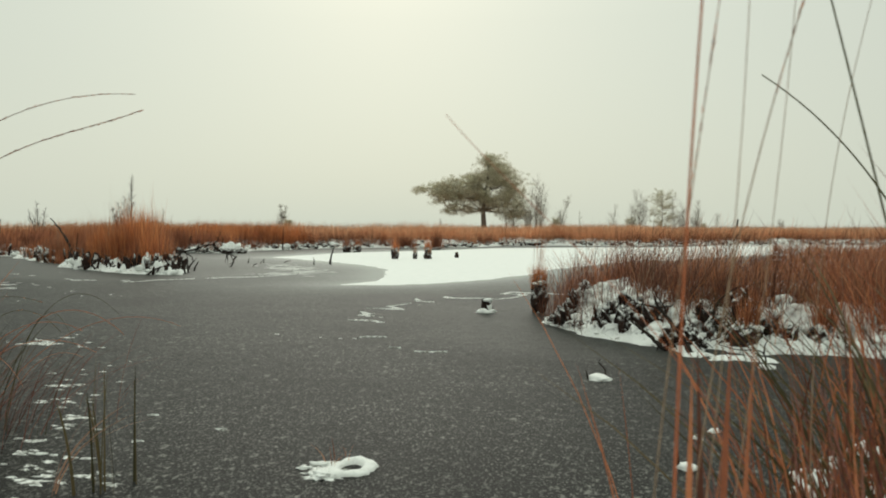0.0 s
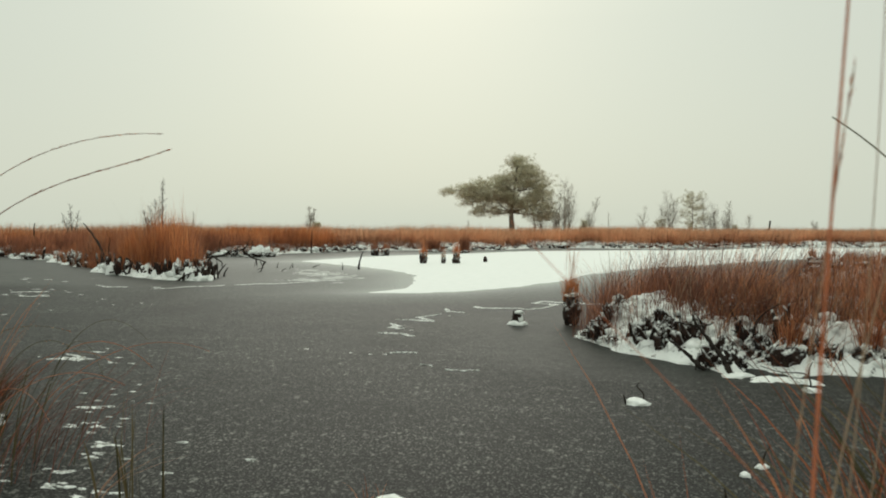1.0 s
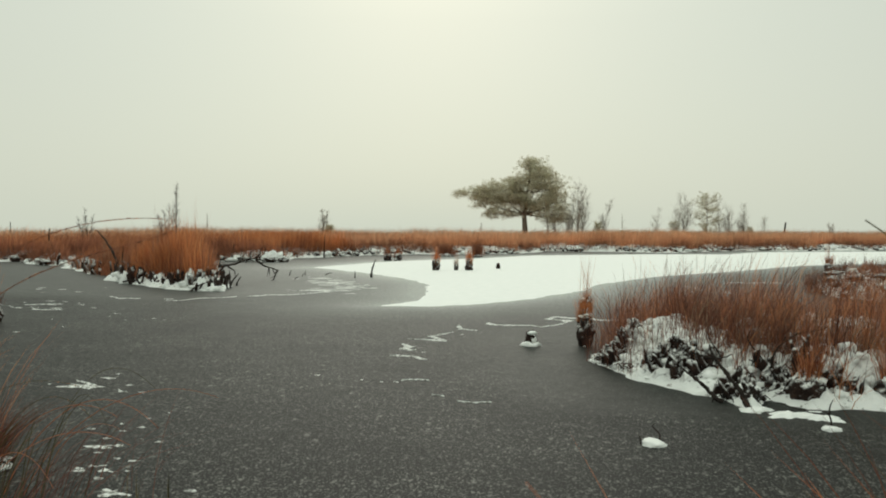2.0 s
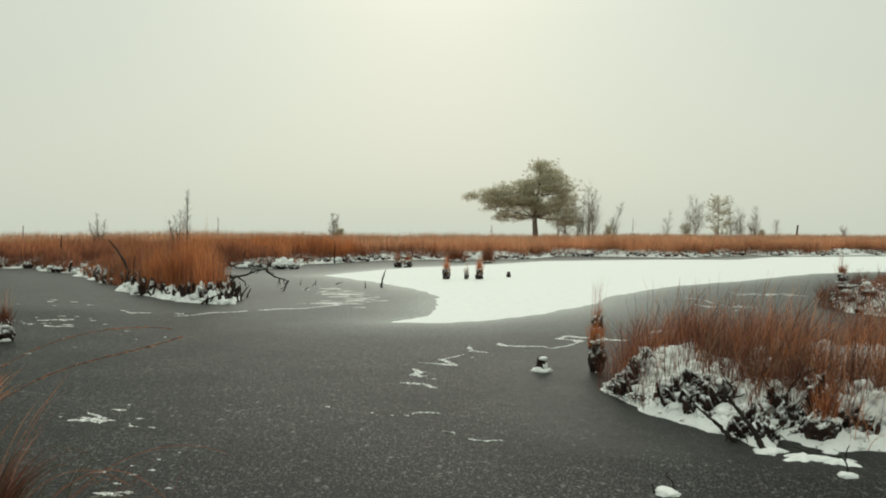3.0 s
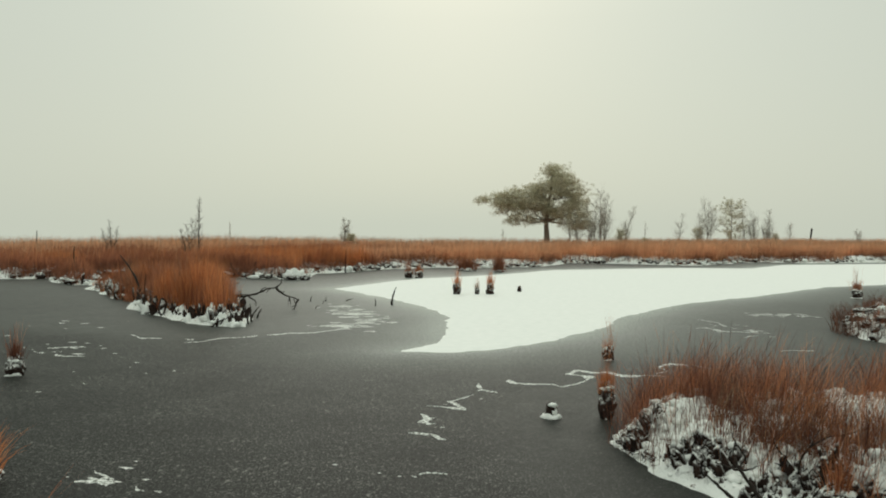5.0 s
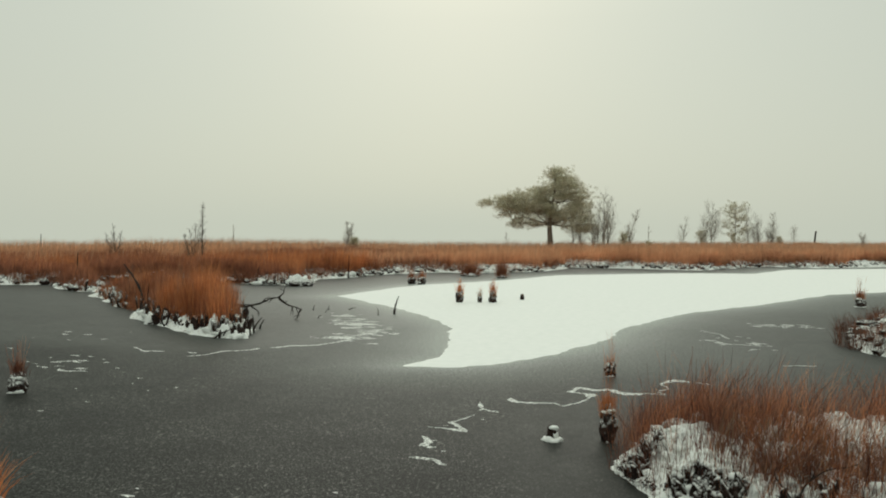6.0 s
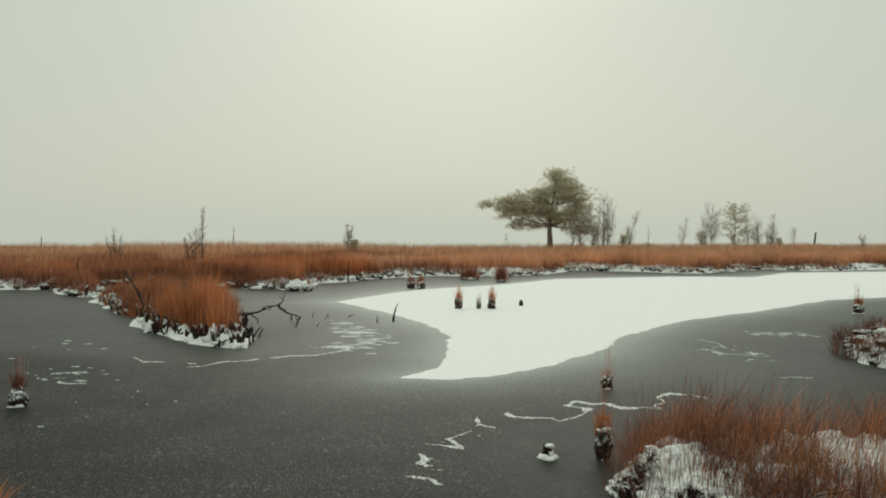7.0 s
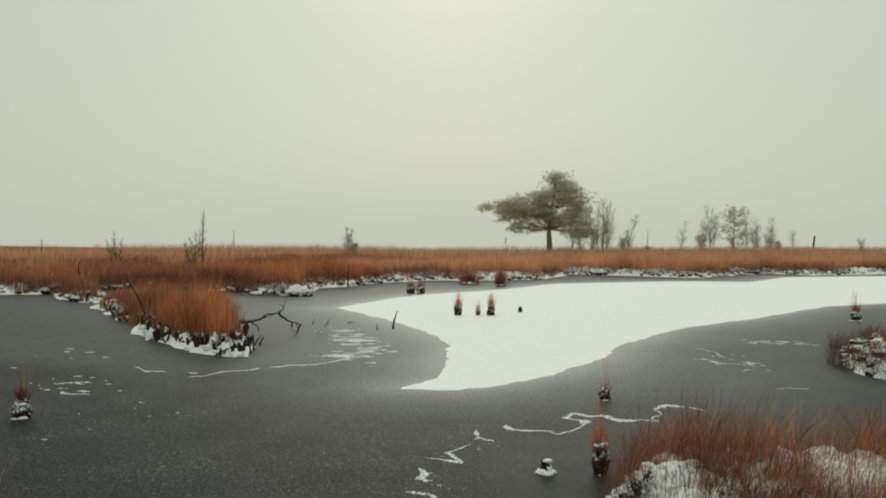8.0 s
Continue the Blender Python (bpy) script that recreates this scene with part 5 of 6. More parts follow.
under(mesh_object("peat_foot", v + np.array([-0.04, -0.27, 0.08]), f, PEAT_SNOWY), e, "black hollow under the snow")
v, f = blob((0.16, 0.12, 0.10), 0.7, 2.2, 211, None, 3)
under(mesh_object("shoulder", v + np.array([0.36, -0.12, 0.06]), f, PEAT_SNOWY), e)
for k, (x, y, s) in enumerate(((1.02, 2.75, 0.07), (1.15, 2.95, 0.05), (1.32, 3.12, 0.06), (0.95, 2.62, 0.05), (1.25, 2.7, 0.09), (1.45, 2.95, 0.08), (1.1, 2.5, 0.08))):
    snow_mound((x, y), (s, s * 0.9, s * 0.6), "snow lump between the shore rushes", 220 + k)


# ---- dead wood ----
def dead_branch(name, at, limbs, label, r, twigs=0):
    """limbs: lists of points with the radius at their root. twigs: short broken side twigs on each limb."""
    e = thing(name, at, label, "branch")
    for pts, rad in limbs:
        n = 7 * (len(pts) - 1) + 1
        p = curve_through(pts, 7)
        p += np.stack([0.35 * rad * fbm(np.arange(n) * 0.5, np.full(n, rad * 50 + k), 1, 2, k) for k in range(3)], 1)
        v, f = tube(p, np.linspace(rad, rad * 0.35, n) * (1 + 0.25 * fbm(np.arange(n) * 0.7, np.zeros(n), 1, 2, 5)), 7)
        limb = under(mesh_object("limb", v, f, DEADWOOD), e)
        for _ in range(twigs):
            i = r.integers(2, n - 2)
            along = p[i + 1] - p[i]
            d = along / np.linalg.norm(along) * 0.5 + r.normal(0, 0.6, 3) + np.array([0, 0, 0.15])
            reach = rad * r.uniform(3, 8)
            mid = p[i] + d * reach * 0.5
            tip = p[i] + d * reach + r.normal(0, 0.12, 3) * reach
            v, f = tube([p[i], mid, tip], [rad * 0.4, rad * 0.32, rad * 0.18], 5)
            under(mesh_object("side_twig", v, f, DEADWOOD), limb)
    return e


def wavy(a, d, length, n, wob, r, lift=0.0):
    """A slightly crooked line from a along d."""
    p, d, out = np.array(a, float), np.array(d, float), [np.array(a, float)]
    for _ in range(n):
        d = d + r.normal(0, wob, 3) + np.array([0, 0, lift])
        d /= np.linalg.norm(d)
        p = p + d * length / n
        out.append(p)
    return np.array(out)


wood_r = np.random.default_rng(41)
dead_branch("dead_branch", (1.17, 5.42, 0), [
    ([(0, 0, -0.01), (-0.05, 0.03, 0.09), (-0.12, 0.07, 0.19), (-0.20, 0.12, 0.30), (-0.23, 0.16, 0.37)], 0.020),
    ([(-0.20, 0.12, 0.30), (-0.27, 0.16, 0.31), (-0.34, 0.2, 0.32)], 0.010),
    ([(-0.20, 0.12, 0.30), (-0.13, 0.14, 0.31), (-0.09, 0.16, 0.325)], 0.007),
    ([(-0.04, 0.02, 0.07), (0.01, 0.02, 0.12), (0.02, 0.02, 0.16)], 0.008)], "black fallen branch leaning from bank to ice", wood_r)
dead_branch("dead_branch", (1.03, 5.60, 0), [
    ([(0, 0, 0.0), (-0.08, 0.06, 0.07), (-0.16, 0.10, 0.14), (-0.24, 0.16, 0.20)], 0.017),
    ([(-0.05, 0.03, 0.04), (-0.06, 0.03, 0.0), (-0.07, 0.02, -0.02)], 0.006)], "black broken stick propped on the snowy bank", wood_r)
dead_branch("dead_branch", (1.42, 5.98, 0.22), [
    ([(0, 0, -0.05), (0.02, 0.02, 0.05), (0.09, 0.05, 0.13), (0.20, 0.08, 0.19), (0.33, 0.1, 0.21), (0.40, 0.1, 0.24)], 0.009),
    ([(0.0, 0, -0.05), (-0.09, 0.02, 0.06), (-0.15, 0.04, 0.15), (-0.13, 0.05, 0.20)], 0.007),
    ([(0.09, 0.05, 0.13), (0.11, 0.05, 0.19), (0.15, 0.06, 0.25)], 0.005)], "thin black dead shoot arching over the snow", wood_r)
dead_branch("dead_branch", (1.10, 6.05, 0.22), [([(0, 0, -0.02), (-0.02, -0.01, 0.05), (-0.07, -0.01, 0.12), (-0.10, 0, 0.19)], 0.007)], "short black dead shoot in the snow", wood_r)

FALLEN = [
    ([(-0.12, -0.3, 0.14), (0.0, 0.1, 0.30), (0.10, 0.3, 0.34), (0.26, 0.5, 0.37), (0.36, 0.75, 0.44), (0.56, 0.9, 0.48)], 0.034),
    ([(0.52, 0.88, 0.47), (0.60, 0.95, 0.55), (0.63, 0.98, 0.66)], 0.018),
    ([(0.54, 0.9, 0.48), (0.60, 0.92, 0.40), (0.70, 0.98, 0.32), (0.80, 1.0, 0.28), (0.99, 1.05, 0.22)], 0.028),
    ([(0.80, 1.0, 0.28), (0.82, 0.98, 0.20), (0.83, 0.95, 0.16)], 0.018),
    ([(0.99, 1.05, 0.22), (0.95, 1.0, 0.13), (0.90, 1.0, -0.02)], 0.022),
    ([(0.10, 0.3, 0.34), (0.06, 0.1, 0.20), (-0.02, -0.1, -0.02)], 0.026),
    ([(0.14, 0.32, 0.34), (0.26, 0.35, 0.26), (0.30, 0.36, 0.22), (0.31, 0.36, 0.12)], 0.016),
    ([(0.0, 0.1, 0.30), (-0.06, -0.1, 0.16), (-0.14, -0.4, -0.02)], 0.026),
    ([(-0.10, -0.5, 0.30), (-0.15, -0.8, 0.12), (-0.14, -1.0, -0.02)], 0.022),
    ([(-0.30, -0.2, 0.29), (-0.16, -0.6, 0.2), (-0.02, -0.9, 0.05)], 0.018),
    ([(-0.33, 0.1, 0.38), (-0.08, 0.2, 0.36), (0.12, 0.3, 0.38)], 0.020)]
dead_branch("fallen_branch", (-7.15, 15.7, 0), FALLEN, "tangle of black fallen branches in the ice", wood_r, 3)
for k in range(10):
    x, y = -6.36 + wood_r.normal(0, 0.08), 14.35 + wood_r.normal(0, 0.35)
    a, h = wood_r.normal(0, 0.11), wood_r.uniform(0.14, 0.36)
    dead_branch("dead_branch", (x, y, 0), [([(a, -0.05, -0.03), (a * 0.4, 0, h * 0.55), (-a * 0.3, 0.06, h)], 0.02)], "black broken limb at the peninsula's end", wood_r)
dead_branch("dead_branch", (-10.6, 17.6, 0.0), [
    ([(0.35, -0.3, 0.1), (0.1, 0, 0.45), (-0.3, 0.3, 0.8), (-0.65, 0.5, 1.05)], 0.035),
    ([(0.1, 0, 0.45), (0.0, 0, 0.62), (-0.02, 0, 0.7)], 0.015)], "bare dark stem leaning out of the grass", wood_r)
dead_branch("dead_branch", (-8.25, 14.75, 0), [
    ([(0.0, 0, 0.02), (-0.06, 0, 0.18), (0.0, 0, 0.34)], 0.02), ([(-0.35, 0, 0.06), (-0.15, -0.02, 0.10), (0.1, -0.02, 0.04)], 0.015)], "small black stick at the peninsula's foot", wood_r)


def brushwood(at, size, n, label, seed):
    """A heap of thin crooked sticks with snow caught between them."""
    r = np.random.default_rng(seed)
    e = thing("brushwood", at, label, "branches")
    for _ in range(n):
        a = np.array([r.uniform(-1, 1) * size[0], r.uniform(-1, 1) * size[1], r.uniform(-0.02, 0.12)])
        d = np.array([r.normal(0, 1), r.normal(0, 0.5), r.uniform(0.0, 0.8)])
        pts = wavy(a, d / np.linalg.norm(d), r.uniform(0.3, 0.9), 6, 0.22, r)
        pts[:, 2] = np.clip(pts[:, 2], -0.02, 0.55)
        v, f = tube(pts, np.linspace(r.uniform(0.012, 0.026), 0.006, len(pts)), 5)
        under(mesh_object("limb", v, f, DEADWOOD), e)
    for k in range(n // 3):
        s = r.uniform(0.05, 0.13)
        v, f = blob((s * 1.6, s, s * 0.6), 0.5, 2.0, seed + k, None, 2)
        under(mesh_object("snow_cap", v + np.array([r.uniform(-1, 1) * size[0], r.uniform(-1, 1) * size[1], r.uniform(0.03, 0.2)]), f, SNOW), e, "snow caught between the sticks")
    return e


brushwood((-10.9, 26.0, 0), (0.75, 0.25), 26, "heap of black sticks and snow at the shore", 231)
brushwood((-12.6, 26.4, 0), (0.8, 0.3), 16, "black sticks lying in the snow at the shore", 241)
brushwood((-9.2, 16.6, 0.2), (0.9, 0.4), 10, "dark sticks tangled in the peninsula's grass", 251)
for x, y, h, lx, rad in ((-4.45, 18.25, 0.42, 0.09, 0.030), (-4.76, 17.95, 0.17, -0.02, 0.016), (-6.55, 18.6, 0.14, 0.03, 0.014),
                         (-6.2, 18.7, 0.12, 0.0, 0.014), (-5.75, 18.9, 0.06, 0.16, 0.016), (-5.9, 17.1, 0.06, 0.08, 0.014), (-6.1, 18.2, 0.10, 0.05, 0.01),
                         (-9.3, 30.2, 0.9, 0.02, 0.03), (-16.7, 24.0, 1.1, 0.02, 0.045)):
    dead_branch("stick", (x, y, 0), [([(0, 0, -0.03), (0.1 * lx, 0, 0.4 * h), (lx, 0.02, h)], rad)], "black stick standing up out of the ice", wood_r)


# ---- trees and saplings in the fog ----
def bare_tree(name, at, high, stems, label, seed, material=None, radius=0.03, lean=0.12, reach=0.30, limbs=16, fine=0.006, category="tree", wob=0.035):
    """A leafless young tree: straight leaders, ascending side limbs, fine twigs."""
    r = np.random.default_rng(seed)
    e = thing(name, at, label, category)
    for s in range(stems):
        h = high * (1.0 if s == 0 else r.uniform(0.6, 0.95))
        w = np.array([r.normal(0, lean) * (s > 0), r.normal(0, lean), 1.0])
        base = np.array([r.normal(0, 0.12), r.normal(0, 0.12), 0]) * (s > 0)
        lead = wavy(base - np.array([0, 0, 0.15]), w / np.linalg.norm(w), h + 0.15, 10, wob, r)
        v, f = tube(lead, np.linspace(radius, fine, len(lead)), 6)
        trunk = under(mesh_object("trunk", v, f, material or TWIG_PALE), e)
        parts = []
        for _ in range(limbs):
            t = r.uniform(0.22, 0.97)
            k = t * (len(lead) - 1)
            a = lead[int(k)] * (1 - k % 1) + lead[min(int(k) + 1, len(lead) - 1)] * (k % 1)
            yaw, out = r.uniform(0, 2 * np.pi), r.uniform(0.5, 1.0)
            l = h * reach * (1.05 - t) ** 0.6 * r.uniform(0.5, 1.1)
            d = np.array([out * np.cos(yaw), out * np.sin(yaw), 0.75])
            limb = wavy(a, d / np.linalg.norm(d), l, 5, 0.10, r, 0.06)
            parts.append(tube(limb, np.linspace(max(radius * 0.35 * (1 - t), fine), fine * 0.7, len(limb)), 4))
            for _ in range(6):
                q = limb[r.integers(1, len(limb))]
                d2 = (limb[-1] - limb[0]) / l + r.normal(0, 0.5, 3)
                parts.append(tube(wavy(q, d2 / np.linalg.norm(d2), l * r.uniform(0.25, 0.55), 3, 0.12, r, 0.03), np.linspace(fine * 0.8, fine * 0.5, 4), 3))
        v, f = join(parts)
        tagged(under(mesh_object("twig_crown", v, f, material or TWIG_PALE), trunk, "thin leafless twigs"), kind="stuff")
    return e


def needles(centres, reach, per, r, size=(0.16, 0.30), width=0.035):
    """Tufts of needles that spring outwards and up from each centre."""
    n = len(centres) * per
    c = np.repeat(centres, per, 0)
    d = r.normal(0, 1, (n, 3)) + np.array([0, 0, 0.5])
    d /= np.linalg.norm(d, axis=1)[:, None]
    root = c + d * r.uniform(0.0, reach, (n, 1))
    side = np.cross(d, r.normal(0, 1, (n, 3)))
    side /= np.linalg.norm(side, axis=1)[:, None] + 1e-9
    l = r.uniform(*size, (n, 1))
    V = np.stack([root - side * width, root + side * width, root + d * l], 1).reshape(-1, 3)
    return V, np.arange(3 * n).reshape(-1, 3)


def pine_tree(at):
    """A wind-shaped Scots pine with one long low wing."""
    r = np.random.default_rng(77)
    e = thing("pine_tree", at, "wind-shaped Scots pine, dull green in fog", "tree")
    trunk = curve_through([(0, 0, -0.3), (0.0, 0, 0.9), (-0.05, 0, 2.0), (0.05, 0, 3.2), (0.3, 0, 4.8), (0.35, 0, 6.5)], 6)
    v, f = tube(trunk, np.linspace(0.27, 0.05, len(trunk)) , 10)
    under(mesh_object("trunk", v, f, PINE_BARK), e, "grey-brown scaly trunk")
    # lobes of the crown: centre, half sizes, weight
    lobes = [((0.75, 0, 3.9), (2.15, 1.9, 1.4), 400), ((0.80, 0, 5.1), (1.40, 1.3, 0.95), 300), ((0.48, 0, 6.05), (0.62, 0.6, 0.62), 110),
             ((-3.7, 0.1, 3.85), (2.1, 1.1, 0.50), 210), ((-2.0, 0, 3.95), (1.9, 1.3, 0.85), 260), ((-2.9, 0, 3.1), (1.6, 1.0, 0.55), 150),
             ((-1.2, 0.1, 3.1), (1.6, 1.2, 0.95), 220), ((-2.0, 0, 2.2), (1.6, 0.9, 0.30), 90), ((2.3, 0, 3.1), (1.2, 1.3, 1.0), 220),
             ((2.2, 0, 2.1), (1.15, 1.1, 0.6), 150), ((2.0, 0, 4.6), (0.95, 1.0, 0.75), 120), ((0.6, 0, 2.9), (1.4, 1.2, 0.8), 190), ((-0.65, 0, 4.6), (0.75, 0.9, 0.6), 100)]
    centres, limbs = [], []
    for c, s, n in lobes:
        # flat sprays of foliage, tier over tier
        m = max(5, n // 10)
        q = r.normal(0, 1, (m, 3))
        q /= np.linalg.norm(q, axis=1)[:, None]
        sprays = np.array(c) + q * r.uniform(0.25, 1.0, (m, 1)) ** 0.5 * np.array(s)
        for p in sprays:
            k = r.integers(12, 24)
            wide = r.uniform(0.28, 0.52)
            centres.append(p + r.normal(0, 1, (k, 3)) * np.array([wide, wide, 0.13]))
        root = trunk[min(len(trunk) - 2, int(np.clip((c[2] - 0.1) / 6.8, 0.42, 0.9) * len(trunk)))]
        ends = [np.array(c)] + [np.array(c) + np.array(s) * w for w in ((-0.75, 0.3, 0.1), (0.7, -0.3, 0.2), (0.1, 0.6, 0.5), (-0.2, -0.7, 0.1))]
        for k, en in enumerate(ends):
            mid = root * 0.45 + en * 0.55 + np.array([0, 0, -0.12])
            line = curve_through([root if k == 0 else np.array(c), mid if k == 0 else (np.array(c) + en) / 2 + r.normal(0, 0.1, 3), en], 5)
            limbs.append((line, np.linspace(0.085 if k == 0 else 0.045, 0.015, len(line))))
    for line, rad in limbs:
        v, f = tube(line, rad, 6)
        under(mesh_object("limb", v, f, PINE_BARK), e)
    centres = np.concatenate(centres)
    # few, narrow needles: sky between them pales the crown as haze would
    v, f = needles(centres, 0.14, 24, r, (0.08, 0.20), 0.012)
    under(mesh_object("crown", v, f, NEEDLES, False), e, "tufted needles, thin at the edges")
    return e


def young_pine(at, high, label, seed, wide=0.24, whorls=11, per=14):
    r = np.random.default_rng(seed)
    e = thing("young_pine", at, label, "tree")
    v, f = tube([(0, 0, -0.2), (0.02, 0, high * 0.5), (0, 0, high)], [0.05, 0.03, 0.010], 7)
    under(mesh_object("trunk", v, f, PINE_BARK), e)
    c = []
    for z in np.linspace(0.16 * high, 0.95 * high, whorls):
        for a in np.arange(6) / 6 * 2 * np.pi + r.uniform(0, 2, 6):
            if r.random() < 0.2:
                continue
            reach = high * (0.05 + wide * np.sin(np.pi * np.clip(z / high * 0.9, 0.12, 1)) ** 0.7) * r.uniform(0.55, 1.12)
            tip = np.array([reach * np.cos(a), reach * np.sin(a), z + reach * r.uniform(0.15, 0.65)])
            line = curve_through([(0, 0, z), (tip + np.array([0, 0, z])) / 2 - np.array([0, 0, 0.04]), tip], 4)
            v, f = tube(line, np.linspace(0.012, 0.005, len(line)), 5)
            under(mesh_object("limb", v, f, PINE_BARK), e)
            c += [q + r.normal(0, 0.035 * high ** 0.5, 3) for q in line[3:]] + [line[-1]]
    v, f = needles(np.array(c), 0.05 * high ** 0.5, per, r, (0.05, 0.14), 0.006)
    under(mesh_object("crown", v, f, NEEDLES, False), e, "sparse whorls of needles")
    return e


pine_tree((-3.25, 63.5, 0.15))
for k, (x, y, h, n) in enumerate(((0.05, 63.8, 3.6, 3), (0.85, 63.2, 4.9, 2), (1.15, 63.6, 4.2, 2), (-0.8, 64.2, 3.2, 2), (0.45, 64.4, 4.0, 2), (-1.5, 63.4, 2.4, 1))):
    bare_tree("birch_tree", (x, y, 0.15), h, n, "leafless haze-paled birch among its thin stems", 300 + k, TWIG_PALE, 0.045, 0.18, 0.42, 50, 0.0042)
bare_tree("birch_tree", (2.75, 63.5, 0.15), 3.4, 2, "slender leafless birch beside a young pine", 306, None, 0.035, 0.08, 0.38, 54, 0.0048)
young_pine((2.35, 63.0, 0.15), 1.5, "small dark young pine among birches", 307)
young_pine((4.25, 63.5, 0.25), 0.75, "tiny pine seedling above the grass", 308)
bare_tree("birch_tree", (4.4, 63.9, 0.2), 2.2, 1, "faint leafless birch sapling", 309, None, 0.03, 0.05, 0.25, 14, 0.007)
for k, (x, h, n) in enumerate(((8.1, 3.2, 1), (9.95, 3.2, 2), (10.6, 4.7, 2), (10.8, 4.0, 1), (13.85, 4.6, 2), (14.6, 3.5, 3), (15.9, 3.5, 2), (15.7, 2.8, 2), (17.6, 2.4, 1), (23.3, 1.9, 2))):
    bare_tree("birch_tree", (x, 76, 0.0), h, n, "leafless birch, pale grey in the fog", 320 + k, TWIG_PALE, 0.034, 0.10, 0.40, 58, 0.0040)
young_pine((12.55, 75.5, 0.0), 4.3, "open-crowned young pine in the fog", 340, 0.26, 17, 38)
young_pine((9.65, 75.5, 0.0), 1.9, "small bushy young pine in the fog", 341)
young_pine((16.3, 75.5, 0.0), 1.35, "tiny crooked pine in the fog", 342)
bare_tree("sapling", (-15.62, 30.5, 0.35), 2.65, 1, "dark leafless sapling with a tall leader", 350, TWIG_DARK, 0.034, 0.01, 0.16, 64, 0.0045, "sapling", 0.012)
bare_tree("sapling", (-15.95, 30.6, 0.35), 1.75, 4, "dark leafless bush beside a sapling", 351, TWIG_DARK, 0.02, 0.20, 0.34, 26, 0.004, "sapling")
bare_tree("sapling", (-21.7, 34.0, 0.35), 1.75, 3, "small leafless sapling in the moor grass", 352, TWIG_DARK, 0.022, 0.16, 0.30, 30, 0.0045, "sapling")
bare_tree("sapling", (-14.6, 47.4, 0.3), 2.1, 3, "grey leafless sapling above the moor", 353, TWIG_PALE, 0.03, 0.16, 0.34, 34, 0.006, "sapling")
young_pine((-14.2, 47.0, 0.3), 1.0, "tiny pine beside a leafless sapling", 354)
bare_tree("sapling", (-22.5, 48.0, 0.3), 1.8, 1, "faint leafless sapling above the moor", 355, TWIG_PALE, 0.03, 0.05, 0.2, 12, 0.008, "sapling")
bare_tree("sapling", (-6.6, 63.0, 0.2), 1.5, 2, "faint leafless sapling near the pine", 356, TWIG_PALE, 0.03, 0.05, 0.25, 12, 0.008, "sapling")


def old_post(at, high, lean, label, rad=0.09):
    e = thing("fence_post", at, label, "post")
    v, f = tube([(0, 0, -0.3), (lean * 0.5, 0, high * 0.5), (lean, 0, high)], [rad, rad * 0.95, rad * 0.9], 8)
    under(mesh_object("post", v, f, DEADWOOD), e)
    v, f = blob((rad, rad, rad * 0.5), 0.3, 1.5, 3, None, 2)
    under(mesh_object("weathered_top", v + np.array([lean, 0, high]), f, TWIG_DARK), e)


old_post((21.0, 83, -0.4), 2.3, 0.25, "leaning weathered post on the moor")
old_post((-31.0, 41, 0.3), 1.12, 0.02, "thin weathered post on the moor", 0.024)


# ---- rushes and grass at the camera's shore ----
def near_clump(name, centre, spread, n, height, width, lean, material, label, seed, jitter=0.14, base_z=None, segments=6, face=None):
    """A clump in which each blade is a part."""
    r = np.random.default_rng(seed)
    e = thing(name, (centre[0], centre[1], 0), label, "grass")
    p = r.normal(0, 1, (n, 2)) * np.asarray(spread)
    z = near_z(p[:, 0] + centre[0], p[:, 1] + centre[1]) if base_z is None else np.full(n, base_z)
    v, f = blades(np.c_[p, np.maximum(z, 0) - 0.02], r.uniform(*height, n), width * r.uniform(0.5, 1.1, n), np.asarray(lean) + jitter * np.clip(r.normal(0, 1, (n, 2)), -1.25, 1.6), 1.2, segments, 0, face, r)
    v = v.reshape(n, -1, 3)
    for k in range(n):
        under(mesh_object("blade", v[k], f[: 2 * segments - 1], material, False), e)
    return e


near_clump("grass_clump", (0.235, 0.80), (0.018, 0.03), 8, (0.58, 0.82), 0.011, (0.03, 0.0), BLADE_RUST, "few broad rusty blades at the shore", 401, 0.04, face=0.0)
near_clump("grass_clump", (0.40, 0.92), (0.06, 0.10), 80, (0.40, 0.66), 0.0042, (0.06, 0.0), BLADE_DARK, "crowded thin dark red blades at the shore", 411, 0.11, face=0.0)
near_clump("grass_clump", (0.54, 1.04), (0.07, 0.14), 130, (0.44, 0.80), 0.0044, (0.0, 0.0), BLADE_DARK, "dark red stems tangled at the shore", 413, 0.18, face=0.0)
near_clump("grass_clump", (0.53, 1.02), (0.07, 0.14), 170, (0.44, 0.78), 0.0046, (0.03, 0.0), BLADE_RUST, "tangled russet grass at the shore", 402, 0.15, face=0.0)
near_clump("grass_clump", (0.78, 1.25), (0.16, 0.18), 270, (0.48, 0.92), 0.0050, (0.0, 0.0), BLADE_RUST, "thick russet tangle at the shore", 412, 0.26, face=0.0)
near_clump("grass_clump", (1.10, 1.75), (0.24, 0.25), 295, (0.40, 0.86), 0.0065, (-0.05, 0.0), BLADE_RUST, "tangled russet grass over snow lumps", 403, 0.36, face=0.0)
near_clump("rush_clump", (0.65, 1.10), (0.06, 0.12), 44, (0.50, 0.80), 0.0075, (-0.40, 0.05), BLADE_OLIVE, "olive rushes leaning over the shore", 404, 0.18, face=0.0)
near_clump("rush_clump", (0.88, 1.45), (0.10, 0.16), 60, (0.45, 0.84), 0.0090, (-0.42, 0.05), BLADE_OLIVE, "olive rushes leaning over the shore", 405, 0.20, face=0.0)
